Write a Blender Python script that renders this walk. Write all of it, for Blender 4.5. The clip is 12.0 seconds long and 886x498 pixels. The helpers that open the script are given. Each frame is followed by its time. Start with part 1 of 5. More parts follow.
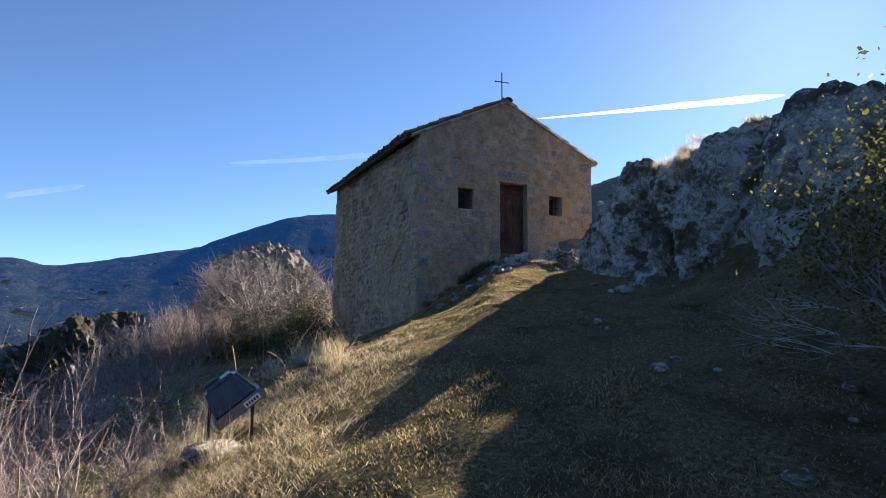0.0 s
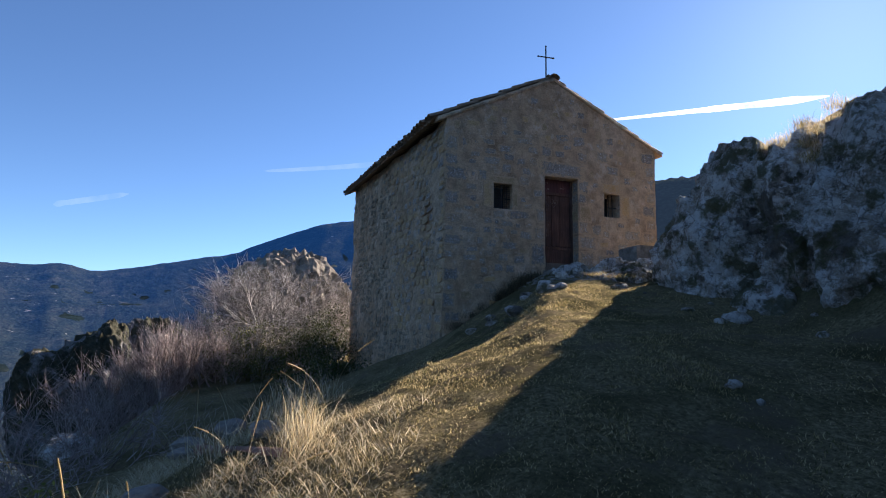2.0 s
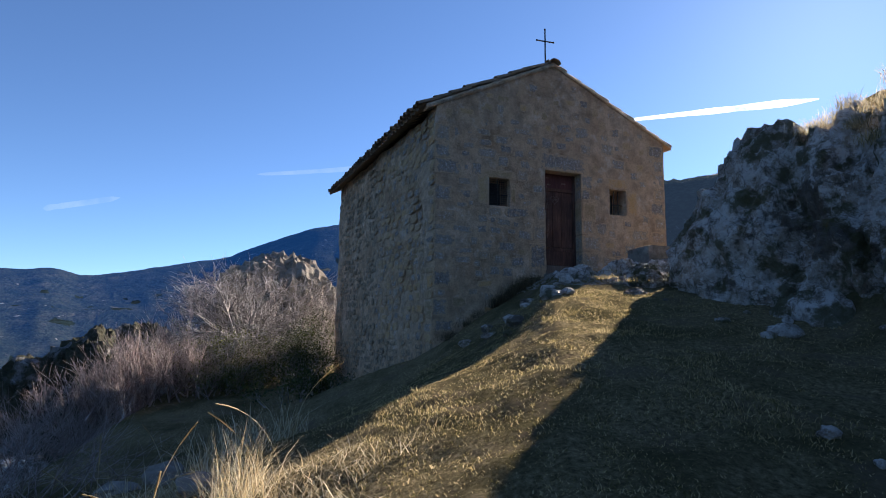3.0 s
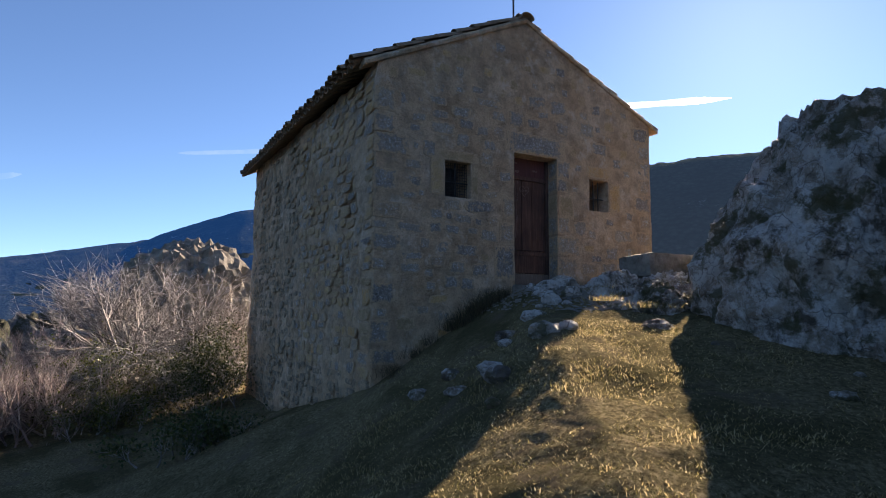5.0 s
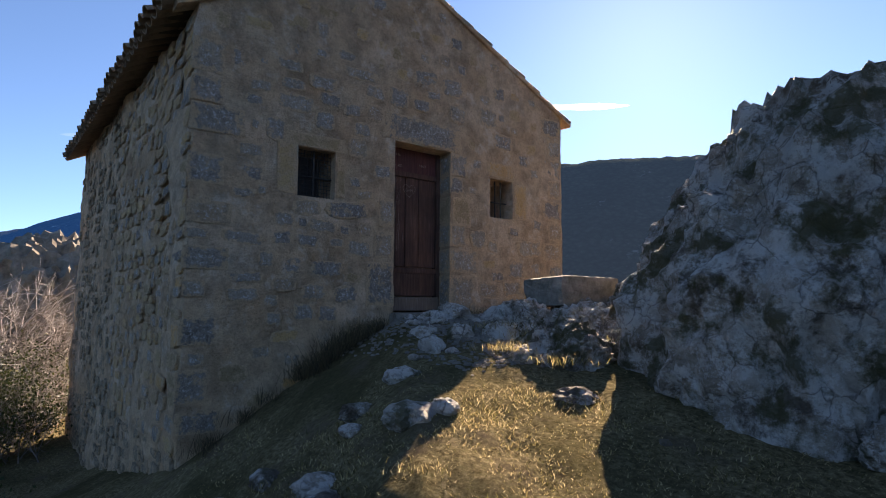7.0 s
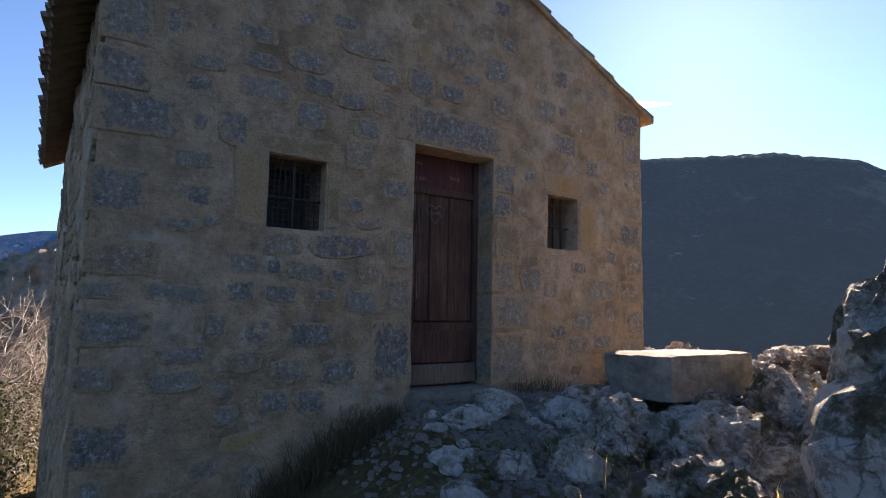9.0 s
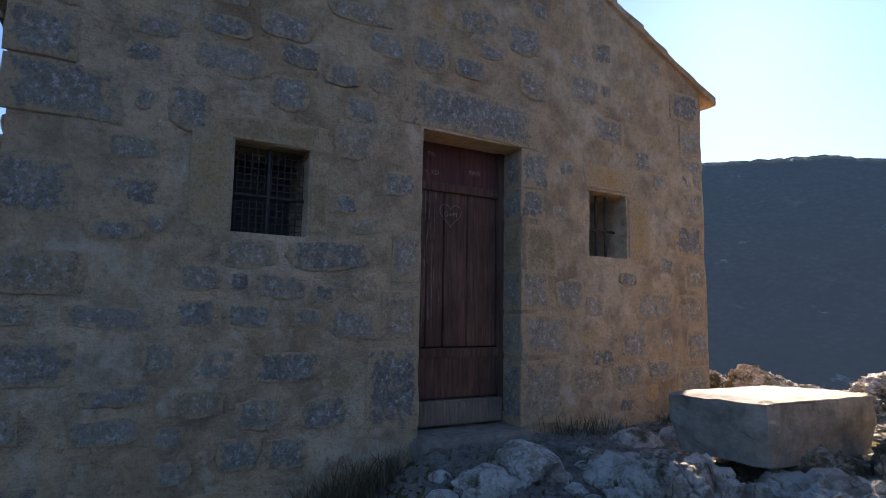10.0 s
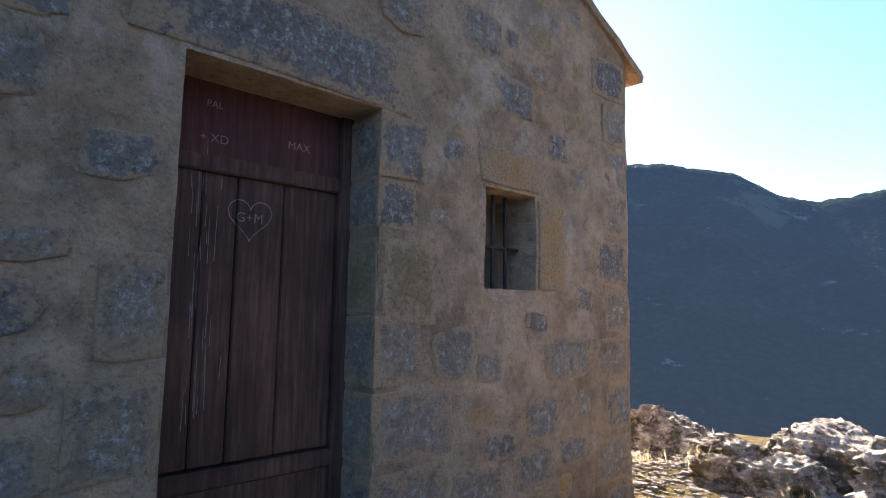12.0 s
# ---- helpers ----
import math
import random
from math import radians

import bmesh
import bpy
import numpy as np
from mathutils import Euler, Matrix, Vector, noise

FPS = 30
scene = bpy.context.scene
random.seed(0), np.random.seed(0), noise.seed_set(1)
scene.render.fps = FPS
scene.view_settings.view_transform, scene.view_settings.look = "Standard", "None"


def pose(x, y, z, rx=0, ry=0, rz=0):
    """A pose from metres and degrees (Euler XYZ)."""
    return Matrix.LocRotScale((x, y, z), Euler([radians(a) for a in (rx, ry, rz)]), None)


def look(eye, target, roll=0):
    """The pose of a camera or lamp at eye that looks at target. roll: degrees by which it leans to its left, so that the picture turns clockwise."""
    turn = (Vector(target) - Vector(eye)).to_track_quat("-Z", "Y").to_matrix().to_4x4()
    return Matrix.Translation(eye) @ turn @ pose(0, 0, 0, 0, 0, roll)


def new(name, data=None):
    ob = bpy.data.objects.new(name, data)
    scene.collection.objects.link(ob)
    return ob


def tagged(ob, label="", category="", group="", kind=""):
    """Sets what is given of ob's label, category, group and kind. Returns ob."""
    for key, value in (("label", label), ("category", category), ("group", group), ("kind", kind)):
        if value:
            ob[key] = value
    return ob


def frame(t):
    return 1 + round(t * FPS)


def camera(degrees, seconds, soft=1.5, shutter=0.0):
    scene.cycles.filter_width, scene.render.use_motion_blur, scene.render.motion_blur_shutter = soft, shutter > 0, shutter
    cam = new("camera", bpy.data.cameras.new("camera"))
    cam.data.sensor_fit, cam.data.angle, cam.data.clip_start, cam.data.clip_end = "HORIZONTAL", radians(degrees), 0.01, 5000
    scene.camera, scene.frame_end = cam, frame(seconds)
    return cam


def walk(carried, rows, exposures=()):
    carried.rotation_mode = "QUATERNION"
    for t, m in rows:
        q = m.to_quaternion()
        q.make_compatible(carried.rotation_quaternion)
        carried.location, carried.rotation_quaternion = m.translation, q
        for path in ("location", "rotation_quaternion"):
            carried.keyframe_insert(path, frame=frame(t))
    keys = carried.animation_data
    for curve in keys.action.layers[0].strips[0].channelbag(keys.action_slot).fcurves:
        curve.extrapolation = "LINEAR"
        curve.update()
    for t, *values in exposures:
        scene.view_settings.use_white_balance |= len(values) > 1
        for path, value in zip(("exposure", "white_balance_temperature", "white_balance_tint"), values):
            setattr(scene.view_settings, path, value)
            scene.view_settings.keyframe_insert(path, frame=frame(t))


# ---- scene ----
cam = camera(76.2, 12.0, 1.0)
PATH = [
    (0, (1.695, 0.671, 1.759), (-0.128, 1.46, 1.995), 0.6),
    (0.5, (1.04, 1.003, 1.841), (-0.81, 1.722, 2.089), 0.7),
    (1, (0.483, 1.19, 1.932), (-1.377, 1.881, 2.18), 0.9),
    (1.5, (-0.039, 1.442, 2.0), (-1.901, 2.127, 2.249), 1.0),
    (2, (-0.608, 1.673, 2.114), (-2.47, 2.354, 2.37), 1.0),
    (2.5, (-1.097, 1.858, 2.194), (-2.955, 2.548, 2.466), 0.8),
    (3, (-1.625, 2.103, 2.229), (-3.479, 2.806, 2.496), 0.7),
    (3.2, (-1.849, 2.183, 2.254), (-3.697, 2.898, 2.526), 1.2),
    (4.8, (-3.696, 2.747, 2.787), (-5.469, 3.644, 3.015), 0.4),
    (5, (-3.938, 2.837, 2.818), (-5.697, 3.762, 3.037), 0.5),
    (5.5, (-4.335, 3.1, 2.912), (-6.011, 4.17, 3.125), 0.3),
    (6, (-4.68, 3.489, 3.048), (-6.322, 4.611, 3.257), 0.3),
    (6.5, (-5.019, 3.88, 3.118), (-6.622, 5.059, 3.32), 0.2),
    (7, (-5.339, 4.266, 3.289), (-6.932, 5.458, 3.493), 0.3),
    (7.2, (-5.464, 4.47, 3.315), (-7.057, 5.66, 3.527), 0.3),
    (8.8, (-6.862, 5.293, 3.881), (-8.485, 6.448, 4.066), 1.3),
    (9, (-6.944, 5.431, 3.906), (-8.611, 6.517, 4.11), 1.0),
    (9.5, (-7.276, 5.711, 3.89), (-9.001, 6.699, 4.11), 1.0),
    (10, (-7.624, 6.051, 3.999), (-9.357, 7.021, 4.233), 0.9),
    (10.5, (-7.927, 6.365, 4.139), (-9.668, 7.321, 4.375), 0.9),
    (11, (-8.319, 6.616, 4.209), (-10.042, 7.605, 4.441), 1.0),
    (11.5, (-8.621, 6.859, 4.288), (-10.228, 8.029, 4.503), 1.1),
    (12, (-8.966, 7.143, 4.385), (-10.433, 8.486, 4.594), 0.9),
]
walk(cam, [(t, look(eye, target, roll)) for t, eye, target, roll in PATH], exposures=[(0.0, 1.65, 6700, 19), (3.0, 1.55, 6550, 19), (6.5, 1.9, 7700, 23), (9.5, 2.2, 7500, 23), (12.0, 2.65, 6900, 20)])

# ---- world, sun ----
SUN_EL, SUN_AZ = 26.7, 122.5
sun_dir = Vector((math.cos(radians(SUN_EL)) * math.cos(radians(SUN_AZ)), math.cos(radians(SUN_EL)) * math.sin(radians(SUN_AZ)), math.sin(radians(SUN_EL))))
world = bpy.data.worlds.new("sky_world")
scene.world = world
world.use_nodes = True
wn = world.node_tree
bg = wn.nodes["Background"]
sky = wn.nodes.new("ShaderNodeTexSky")
sky.sky_type, sky.sun_disc = "NISHITA", False
sky.sun_elevation, sky.sun_rotation = radians(SUN_EL), radians(90 - SUN_AZ)
sky.altitude, sky.air_density, sky.dust_density, sky.ozone_density = 3000, 1.0, 1.05, 2.6
clear = wn.nodes.new("ShaderNodeMix")
clear.data_type, clear.blend_type = "RGBA", "MULTIPLY"
clear.inputs[0].default_value, clear.inputs[7].default_value = 1.0, (0.73, 0.97, 1.12, 1)
wn.links.new(sky.outputs[0], clear.inputs[6])
wn.links.new(clear.outputs[2], bg.inputs[0])
bg.inputs[1].default_value = 0.058
sun_data = bpy.data.lights.new("sun", "SUN")
sun_data.energy, sun_data.angle, sun_data.color = 5.0, radians(0.53), (1.0, 0.92, 0.79)
sun = new("sun", sun_data)
sun.matrix_world = look(sun_dir * 50, (0, 0, 0))


# ---- materials ----
def material(name, build, rough=0.9, metal=0.0):
    m = bpy.data.materials.new(name)
    m.use_nodes = True
    nt = m.node_tree
    b = nt.nodes["Principled BSDF"]
    b.inputs["Roughness"].default_value, b.inputs["Metallic"].default_value = rough, metal
    b.inputs["Specular IOR Level"].default_value = 0.25
    build(nt, b)
    return m


def node(nt, kind, **values):
    n = nt.nodes.new("ShaderNode" + kind)
    for k, v in values.items():
        n.inputs[k.replace("_", " ")].default_value = v
    return n


def coords(nt, scale=(1, 1, 1), kind="Object"):
    tc = nt.nodes.new("ShaderNodeTexCoord")
    mp = nt.nodes.new("ShaderNodeMapping")
    mp.inputs["Scale"].default_value = scale
    nt.links.new(tc.outputs[kind], mp.inputs[0])
    return mp.outputs[0]


def world_coords(nt, scale=(1, 1, 1)):
    g = nt.nodes.new("ShaderNodeNewGeometry")
    mp = nt.nodes.new("ShaderNodeMapping")
    mp.inputs["Scale"].default_value = scale
    nt.links.new(g.outputs["Position"], mp.inputs[0])
    return mp.outputs[0]


def noise_tex(nt, co, scale, detail=6.0, rough=0.6, out="Fac"):
    n = node(nt, "TexNoise", Scale=scale, Detail=detail, Roughness=rough)
    nt.links.new(co, n.inputs["Vector"])
    return n.outputs[out]


def ramp(nt, fac, stops):
    r = nt.nodes.new("ShaderNodeValToRGB")
    els = r.color_ramp.elements
    while len(els) < len(stops):
        els.new(0.5)
    for e, (p, c) in zip(els, stops):
        e.position, e.color = p, (*c, 1) if len(c) == 3 else c
    nt.links.new(fac, r.inputs[0])
    return r.outputs[0]


def grey(v):
    return (v, v, v)


def mix(nt, fac, a, b, mode="MIX"):
    m = nt.nodes.new("ShaderNodeMix")
    m.data_type, m.blend_type = "RGBA", mode
    for sock, v in ((m.inputs[0], fac), (m.inputs[6], a), (m.inputs[7], b)):
        if isinstance(v, (int, float)):
            sock.default_value = v
        elif isinstance(v, tuple):
            sock.default_value = (*v, 1)
        else:
            nt.links.new(v, sock)
    return m.outputs[2]


def bump(nt, b, height, strength=0.5, dist=0.02):
    n = nt.nodes.new("ShaderNodeBump")
    n.inputs["Strength"].default_value, n.inputs["Distance"].default_value = strength, dist
    nt.links.new(height, n.inputs["Height"])
    nt.links.new(n.outputs[0], b.inputs["Normal"])


def mortar_build(nt, b):
    co = world_coords(nt)
    base = ramp(nt, noise_tex(nt, co, 1.1, 5, 0.6), [(0.3, (0.5, 0.315, 0.18)), (0.5, (0.62, 0.425, 0.265)), (0.7, (0.71, 0.525, 0.36))])
    blot = ramp(nt, noise_tex(nt, co, 4.5, 8, 0.7), [(0.36, grey(0.48)), (0.58, grey(1.0))])
    c = mix(nt, 0.8, base, blot, "MULTIPLY")
    sand = ramp(nt, noise_tex(nt, co, 120, 3, 0.6), [(0.35, grey(0.7)), (0.65, grey(1.12))])
    c = mix(nt, 0.35, c, sand, "MULTIPLY")
    pits = ramp(nt, noise_tex(nt, co, 42, 7, 0.8), [(0.36, grey(0.5)), (0.47, grey(1.0))])
    c = mix(nt, 0.75, c, pits, "MULTIPLY")
    pale = ramp(nt, noise_tex(nt, co, 3.4, 8, 0.75), [(0.54, grey(0)), (0.64, grey(0.6))])
    c = mix(nt, pale, c, (0.66, 0.55, 0.43))
    green = ramp(nt, noise_tex(nt, co, 2.0, 6, 0.65), [(0.58, grey(0)), (0.72, grey(0.6))])
    c = mix(nt, green, c, (0.24, 0.19, 0.13))
    nt.links.new(c, b.inputs["Base Color"])
    h = mix(nt, 0.22, noise_tex(nt, co, 8, 9, 0.72), noise_tex(nt, co, 70, 5, 0.6))
    bump(nt, b, h, 1.0, 0.09)


def stone_build(dark, light, lichen=0.545, smear=0.55, rim=True):
    def f(nt, b):
        co = world_coords(nt)
        oi = nt.nodes.new("ShaderNodeObjectInfo")
        base = ramp(nt, noise_tex(nt, co, 7, 10, 0.8), [(0.28, dark), (0.7, light)])
        tint = ramp(nt, oi.outputs["Random"], [(0.0, (0.76, 0.74, 0.72)), (0.45, (1.0, 0.96, 0.9)), (0.75, (1.15, 1.05, 0.9)), (1.0, (1.25, 1.0, 0.74))])
        c = mix(nt, 1.0, base, tint, "MULTIPLY")
        li = ramp(nt, noise_tex(nt, co, 26, 9, 0.85), [(lichen, grey(0)), (lichen + 0.05, grey(0.85))])
        c = mix(nt, li, c, (0.68, 0.66, 0.62))
        sm = ramp(nt, noise_tex(nt, co, 10, 9, 0.78), [(smear, grey(0)), (smear + 0.06, grey(0.9))])
        if rim:
            # mortar laps over the edge of each stone
            edge = nt.nodes.new("ShaderNodeVectorMath")
            edge.operation = "ABSOLUTE"
            nt.links.new(coords(nt), edge.inputs[0])
            sep = nt.nodes.new("ShaderNodeSeparateXYZ")
            nt.links.new(edge.outputs[0], sep.inputs[0])
            big = nt.nodes.new("ShaderNodeMath")
            big.operation = "MAXIMUM"
            nt.links.new(sep.outputs[0], big.inputs[0])
            nt.links.new(sep.outputs[1], big.inputs[1])
            wob = nt.nodes.new("ShaderNodeMath")
            wob.operation = "MULTIPLY_ADD"
            wob.inputs[1].default_value = 1.15
            nt.links.new(noise_tex(nt, co, 13, 8, 0.8), wob.inputs[0])
            nt.links.new(big.outputs[0], wob.inputs[2])
            lap = ramp(nt, wob.outputs[0], [(0.93, grey(0)), (0.99, grey(1))])
            sm = mix(nt, 1.0, sm, lap, "LIGHTEN")
        c = mix(nt, sm, c, (0.58, 0.4, 0.245))
        pits = ramp(nt, noise_tex(nt, co, 55, 6, 0.8), [(0.36, grey(0.45)), (0.5, grey(1.0))])
        c = mix(nt, 0.8, c, pits, "MULTIPLY")
        nt.links.new(c, b.inputs["Base Color"])
        h = mix(nt, 0.45, noise_tex(nt, co, 16, 9, 0.8), noise_tex(nt, co, 60, 6, 0.8))
        bump(nt, b, h, 1.0, 0.06)
    return f


def rock_build(nt, b):
    co = world_coords(nt)
    base = ramp(nt, noise_tex(nt, co, 1.7, 10, 0.78), [(0.36, (0.08, 0.066, 0.052)), (0.46, (0.37, 0.315, 0.25)), (0.58, (0.6, 0.54, 0.46))])
    li = ramp(nt, noise_tex(nt, co, 5.5, 10, 0.8), [(0.485, grey(0)), (0.535, grey(0.95))])
    spots = ramp(nt, noise_tex(nt, co, 15, 9, 0.8), [(0.53, grey(0)), (0.57, grey(0.85))])
    li = mix(nt, 0.6, li, spots, "LIGHTEN")
    c = mix(nt, li, base, (0.74, 0.72, 0.67))
    warp = node(nt, "TexNoise", Scale=2.5, Detail=6.0)
    nt.links.new(co, warp.inputs["Vector"])
    bent = mix(nt, 0.45, co, warp.outputs["Color"], "ADD")
    crack = node(nt, "TexVoronoi", Scale=5.0)
    crack.feature = "DISTANCE_TO_EDGE"
    nt.links.new(bent, crack.inputs["Vector"])
    fissure = ramp(nt, crack.outputs["Distance"], [(0.0, grey(0.0)), (0.09, grey(1.0))])
    lines = ramp(nt, crack.outputs["Distance"], [(0.0, grey(0.7)), (0.045, grey(0.0))])
    lines = mix(nt, 1.0, lines, ramp(nt, noise_tex(nt, co, 2.1, 6, 0.7), [(0.47, grey(0)), (0.56, grey(1))]), "MULTIPLY")
    c = mix(nt, lines, c, (0.07, 0.055, 0.04))
    soil = ramp(nt, noise_tex(nt, co, 0.75, 9, 0.7), [(0.55, grey(0)), (0.59, grey(0.85))])
    c = mix(nt, soil, c, ramp(nt, noise_tex(nt, co, 9, 8, 0.75), [(0.4, (0.045, 0.032, 0.022)), (0.66, (0.15, 0.115, 0.075))]))
    rust = ramp(nt, noise_tex(nt, co, 0.9, 5, 0.6), [(0.56, grey(0)), (0.7, grey(0.55))])
    c = mix(nt, rust, c, (0.3, 0.19, 0.11))
    moss = ramp(nt, noise_tex(nt, co, 2.6, 7, 0.7), [(0.5, grey(0)), (0.58, grey(0.85))])
    c = mix(nt, moss, c, (0.09, 0.085, 0.03))
    nt.links.new(c, b.inputs["Base Color"])
    h = mix(nt, 0.4, noise_tex(nt, co, 5, 10, 0.75), noise_tex(nt, co, 30, 6, 0.7))
    h = mix(nt, 0.07, h, fissure)
    bump(nt, b, h, 1.0, 0.22)


def ground_build(nt, b):
    co = world_coords(nt)
    dry = ramp(nt, noise_tex(nt, co, 26, 8, 0.8), [(0.34, (0.06, 0.048, 0.027)), (0.5, (0.2, 0.16, 0.085)), (0.66, (0.4, 0.33, 0.19))])
    green = ramp(nt, noise_tex(nt, co, 30, 8, 0.8), [(0.32, (0.05, 0.045, 0.022)), (0.7, (0.13, 0.115, 0.055))])
    c = mix(nt, ramp(nt, noise_tex(nt, co, 0.9, 6, 0.65), [(0.45, grey(0)), (0.62, grey(0.85))]), dry, green)
    earth = ramp(nt, noise_tex(nt, co, 1.7, 7, 0.7), [(0.54, grey(0)), (0.66, grey(0.8))])
    c = mix(nt, earth, c, (0.16, 0.125, 0.085))
    # far conifers tinted bluish: distance haze mixed into the base colour
    hazed_forest = ramp(nt, noise_tex(nt, co, 0.012, 9, 0.72), [(0.35, (0.01, 0.02, 0.024)), (0.6, (0.02, 0.032, 0.036)), (0.75, (0.05, 0.058, 0.054))])
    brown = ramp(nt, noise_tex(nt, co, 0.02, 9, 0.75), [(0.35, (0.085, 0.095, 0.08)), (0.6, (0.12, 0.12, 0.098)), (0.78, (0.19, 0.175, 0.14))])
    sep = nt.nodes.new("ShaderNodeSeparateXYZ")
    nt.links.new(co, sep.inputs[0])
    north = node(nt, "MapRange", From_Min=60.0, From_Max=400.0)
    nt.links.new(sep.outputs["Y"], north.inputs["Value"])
    hazed_forest = mix(nt, north.outputs[0], hazed_forest, brown)
    turned = nt.nodes.new("ShaderNodeMapping")
    turned.inputs["Rotation"].default_value = (0, 0, radians(-118))
    nt.links.new(co, turned.inputs[0])
    drawn = nt.nodes.new("ShaderNodeMapping")
    drawn.inputs["Scale"].default_value = (0.4, 1, 0.6)
    nt.links.new(turned.outputs[0], drawn.inputs[0])
    # crown pattern in the colour: lighter mid-crown, darker in the gaps
    crowns = node(nt, "TexVoronoi", Scale=0.3)
    nt.links.new(drawn.outputs[0], crowns.inputs["Vector"])
    trees = ramp(nt, crowns.outputs["Distance"], [(0.1, grey(1.12)), (0.8, grey(0.72))])
    trees = mix(nt, 0.4, trees, ramp(nt, noise_tex(nt, drawn.outputs[0], 0.03, 8, 0.7), [(0.38, grey(0.4)), (0.62, grey(1.5))]), "MULTIPLY")
    hazed_forest = mix(nt, 1.0, hazed_forest, trees, "MULTIPLY")
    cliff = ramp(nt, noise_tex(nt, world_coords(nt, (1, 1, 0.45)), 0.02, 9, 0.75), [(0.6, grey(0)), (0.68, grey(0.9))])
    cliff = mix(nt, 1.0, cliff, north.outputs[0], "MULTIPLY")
    hazed_forest = mix(nt, cliff, hazed_forest, (0.34, 0.33, 0.3))
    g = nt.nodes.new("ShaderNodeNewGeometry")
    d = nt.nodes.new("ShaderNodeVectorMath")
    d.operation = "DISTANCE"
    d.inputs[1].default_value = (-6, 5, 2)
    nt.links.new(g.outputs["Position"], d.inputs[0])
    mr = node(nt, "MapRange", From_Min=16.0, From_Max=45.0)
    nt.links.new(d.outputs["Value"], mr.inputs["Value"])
    c = mix(nt, mr.outputs[0], c, hazed_forest)
    nt.links.new(c, b.inputs["Base Color"])
    bump(nt, b, noise_tex(nt, co, 28, 9, 0.82), 0.9, 0.05)


def plain_build(c1, c2, scale=8.0, strength=0.4):
    def f(nt, b):
        co = world_coords(nt)
        nt.links.new(ramp(nt, noise_tex(nt, co, scale, 8, 0.7), [(0.3, c1), (0.7, c2)]), b.inputs["Base Color"])
        bump(nt, b, noise_tex(nt, co, scale * 4, 6, 0.7), strength, 0.01)
    return f


MORTAR = material("lime_mortar", mortar_build, 0.95)
STONE = material("wall_stone", stone_build((0.18, 0.155, 0.132), (0.5, 0.44, 0.375), 0.53), 0.9)
ROCK = material("limestone_rock", rock_build, 0.9)
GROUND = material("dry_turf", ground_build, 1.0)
GROUND.node_tree.nodes["Principled BSDF"].inputs["Specular IOR Level"].default_value = 0.0
TILE = material("clay_tile", plain_build((0.16, 0.1, 0.06), (0.34, 0.23, 0.15), 5), 0.9)
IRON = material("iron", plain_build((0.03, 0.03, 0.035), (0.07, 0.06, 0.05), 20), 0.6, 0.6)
SLAB = material("slab_stone", plain_build((0.12, 0.105, 0.085), (0.3, 0.265, 0.22), 9, 1.0), 0.9)
DECK = material("roof_boards", plain_build((0.08, 0.055, 0.035), (0.16, 0.11, 0.07), 6), 0.9)
OCHRE = material("ochre_stone", stone_build((0.4, 0.28, 0.15), (0.6, 0.44, 0.26), 0.7, 0.5), 0.9)
STONE_FAR = material("rubble_stone", stone_build((0.26, 0.21, 0.15), (0.5, 0.41, 0.29), 0.6, 0.5, False), 0.9)
WHITE = material("label_white", plain_build((0.55, 0.55, 0.55), (0.8, 0.8, 0.8), 60), 0.6)
LAMP_DARK = material("lamp_paint", plain_build((0.03, 0.04, 0.055), (0.06, 0.075, 0.1), 10, 0.1), 0.3, 0.3)
LAMP_SILVER = material("lamp_rim", plain_build((0.12, 0.12, 0.12), (0.22, 0.22, 0.21), 12, 0.2), 0.45, 0.6)
TERRACOTTA = material("terracotta", plain_build((0.19, 0.1, 0.07), (0.3, 0.17, 0.115), 8), 0.8)
GRAVEL = material("gravel_stone", stone_build((0.2, 0.19, 0.17), (0.42, 0.4, 0.36), 0.62, 0.7, False), 0.9)
SCRATCH = material("bare_wood", plain_build((0.2, 0.16, 0.14), (0.32, 0.27, 0.24), 40), 0.9)


def wood_build(c1, c2, c3):
    def f(nt, b):
        co = world_coords(nt, (18, 18, 1.1))
        g = ramp(nt, noise_tex(nt, co, 3.0, 8, 0.65), [(0.3, c1), (0.55, c2), (0.75, c3)])
        blot = ramp(nt, noise_tex(nt, world_coords(nt), 2.5, 5, 0.6), [(0.35, grey(0.65)), (0.65, grey(1.15))])
        nt.links.new(mix(nt, 1.0, g, blot, "MULTIPLY"), b.inputs["Base Color"])
        bump(nt, b, noise_tex(nt, co, 5.0, 8, 0.7), 0.5, 0.01)
    return f


WOOD = material("door_wood", wood_build((0.045, 0.022, 0.016), (0.1, 0.05, 0.036), (0.17, 0.1, 0.075)), 0.7)
WOOD_DARK = material("door_wood_dark", wood_build((0.045, 0.016, 0.016), (0.085, 0.03, 0.028), (0.12, 0.06, 0.05)), 0.7)
WOOD_GREY = material("greyed_wood", wood_build((0.1, 0.07, 0.055), (0.17, 0.13, 0.1), (0.25, 0.2, 0.17)), 0.8)


def leaf_build(stops, translucent=0.4):
    def f(nt, b):
        g = nt.nodes.new("ShaderNodeNewGeometry")
        c = ramp(nt, g.outputs["Random Per Island"], stops)
        nt.links.new(c, b.inputs["Base Color"])
        tr = nt.nodes.new("ShaderNodeBsdfTranslucent")
        nt.links.new(c, tr.inputs["Color"])
        ms = nt.nodes.new("ShaderNodeMixShader")
        ms.inputs[0].default_value = translucent
        nt.links.new(b.outputs[0], ms.inputs[1])
        nt.links.new(tr.outputs[0], ms.inputs[2])
        nt.links.new(ms.outputs[0], nt.nodes["Material Output"].inputs["Surface"])
    return f


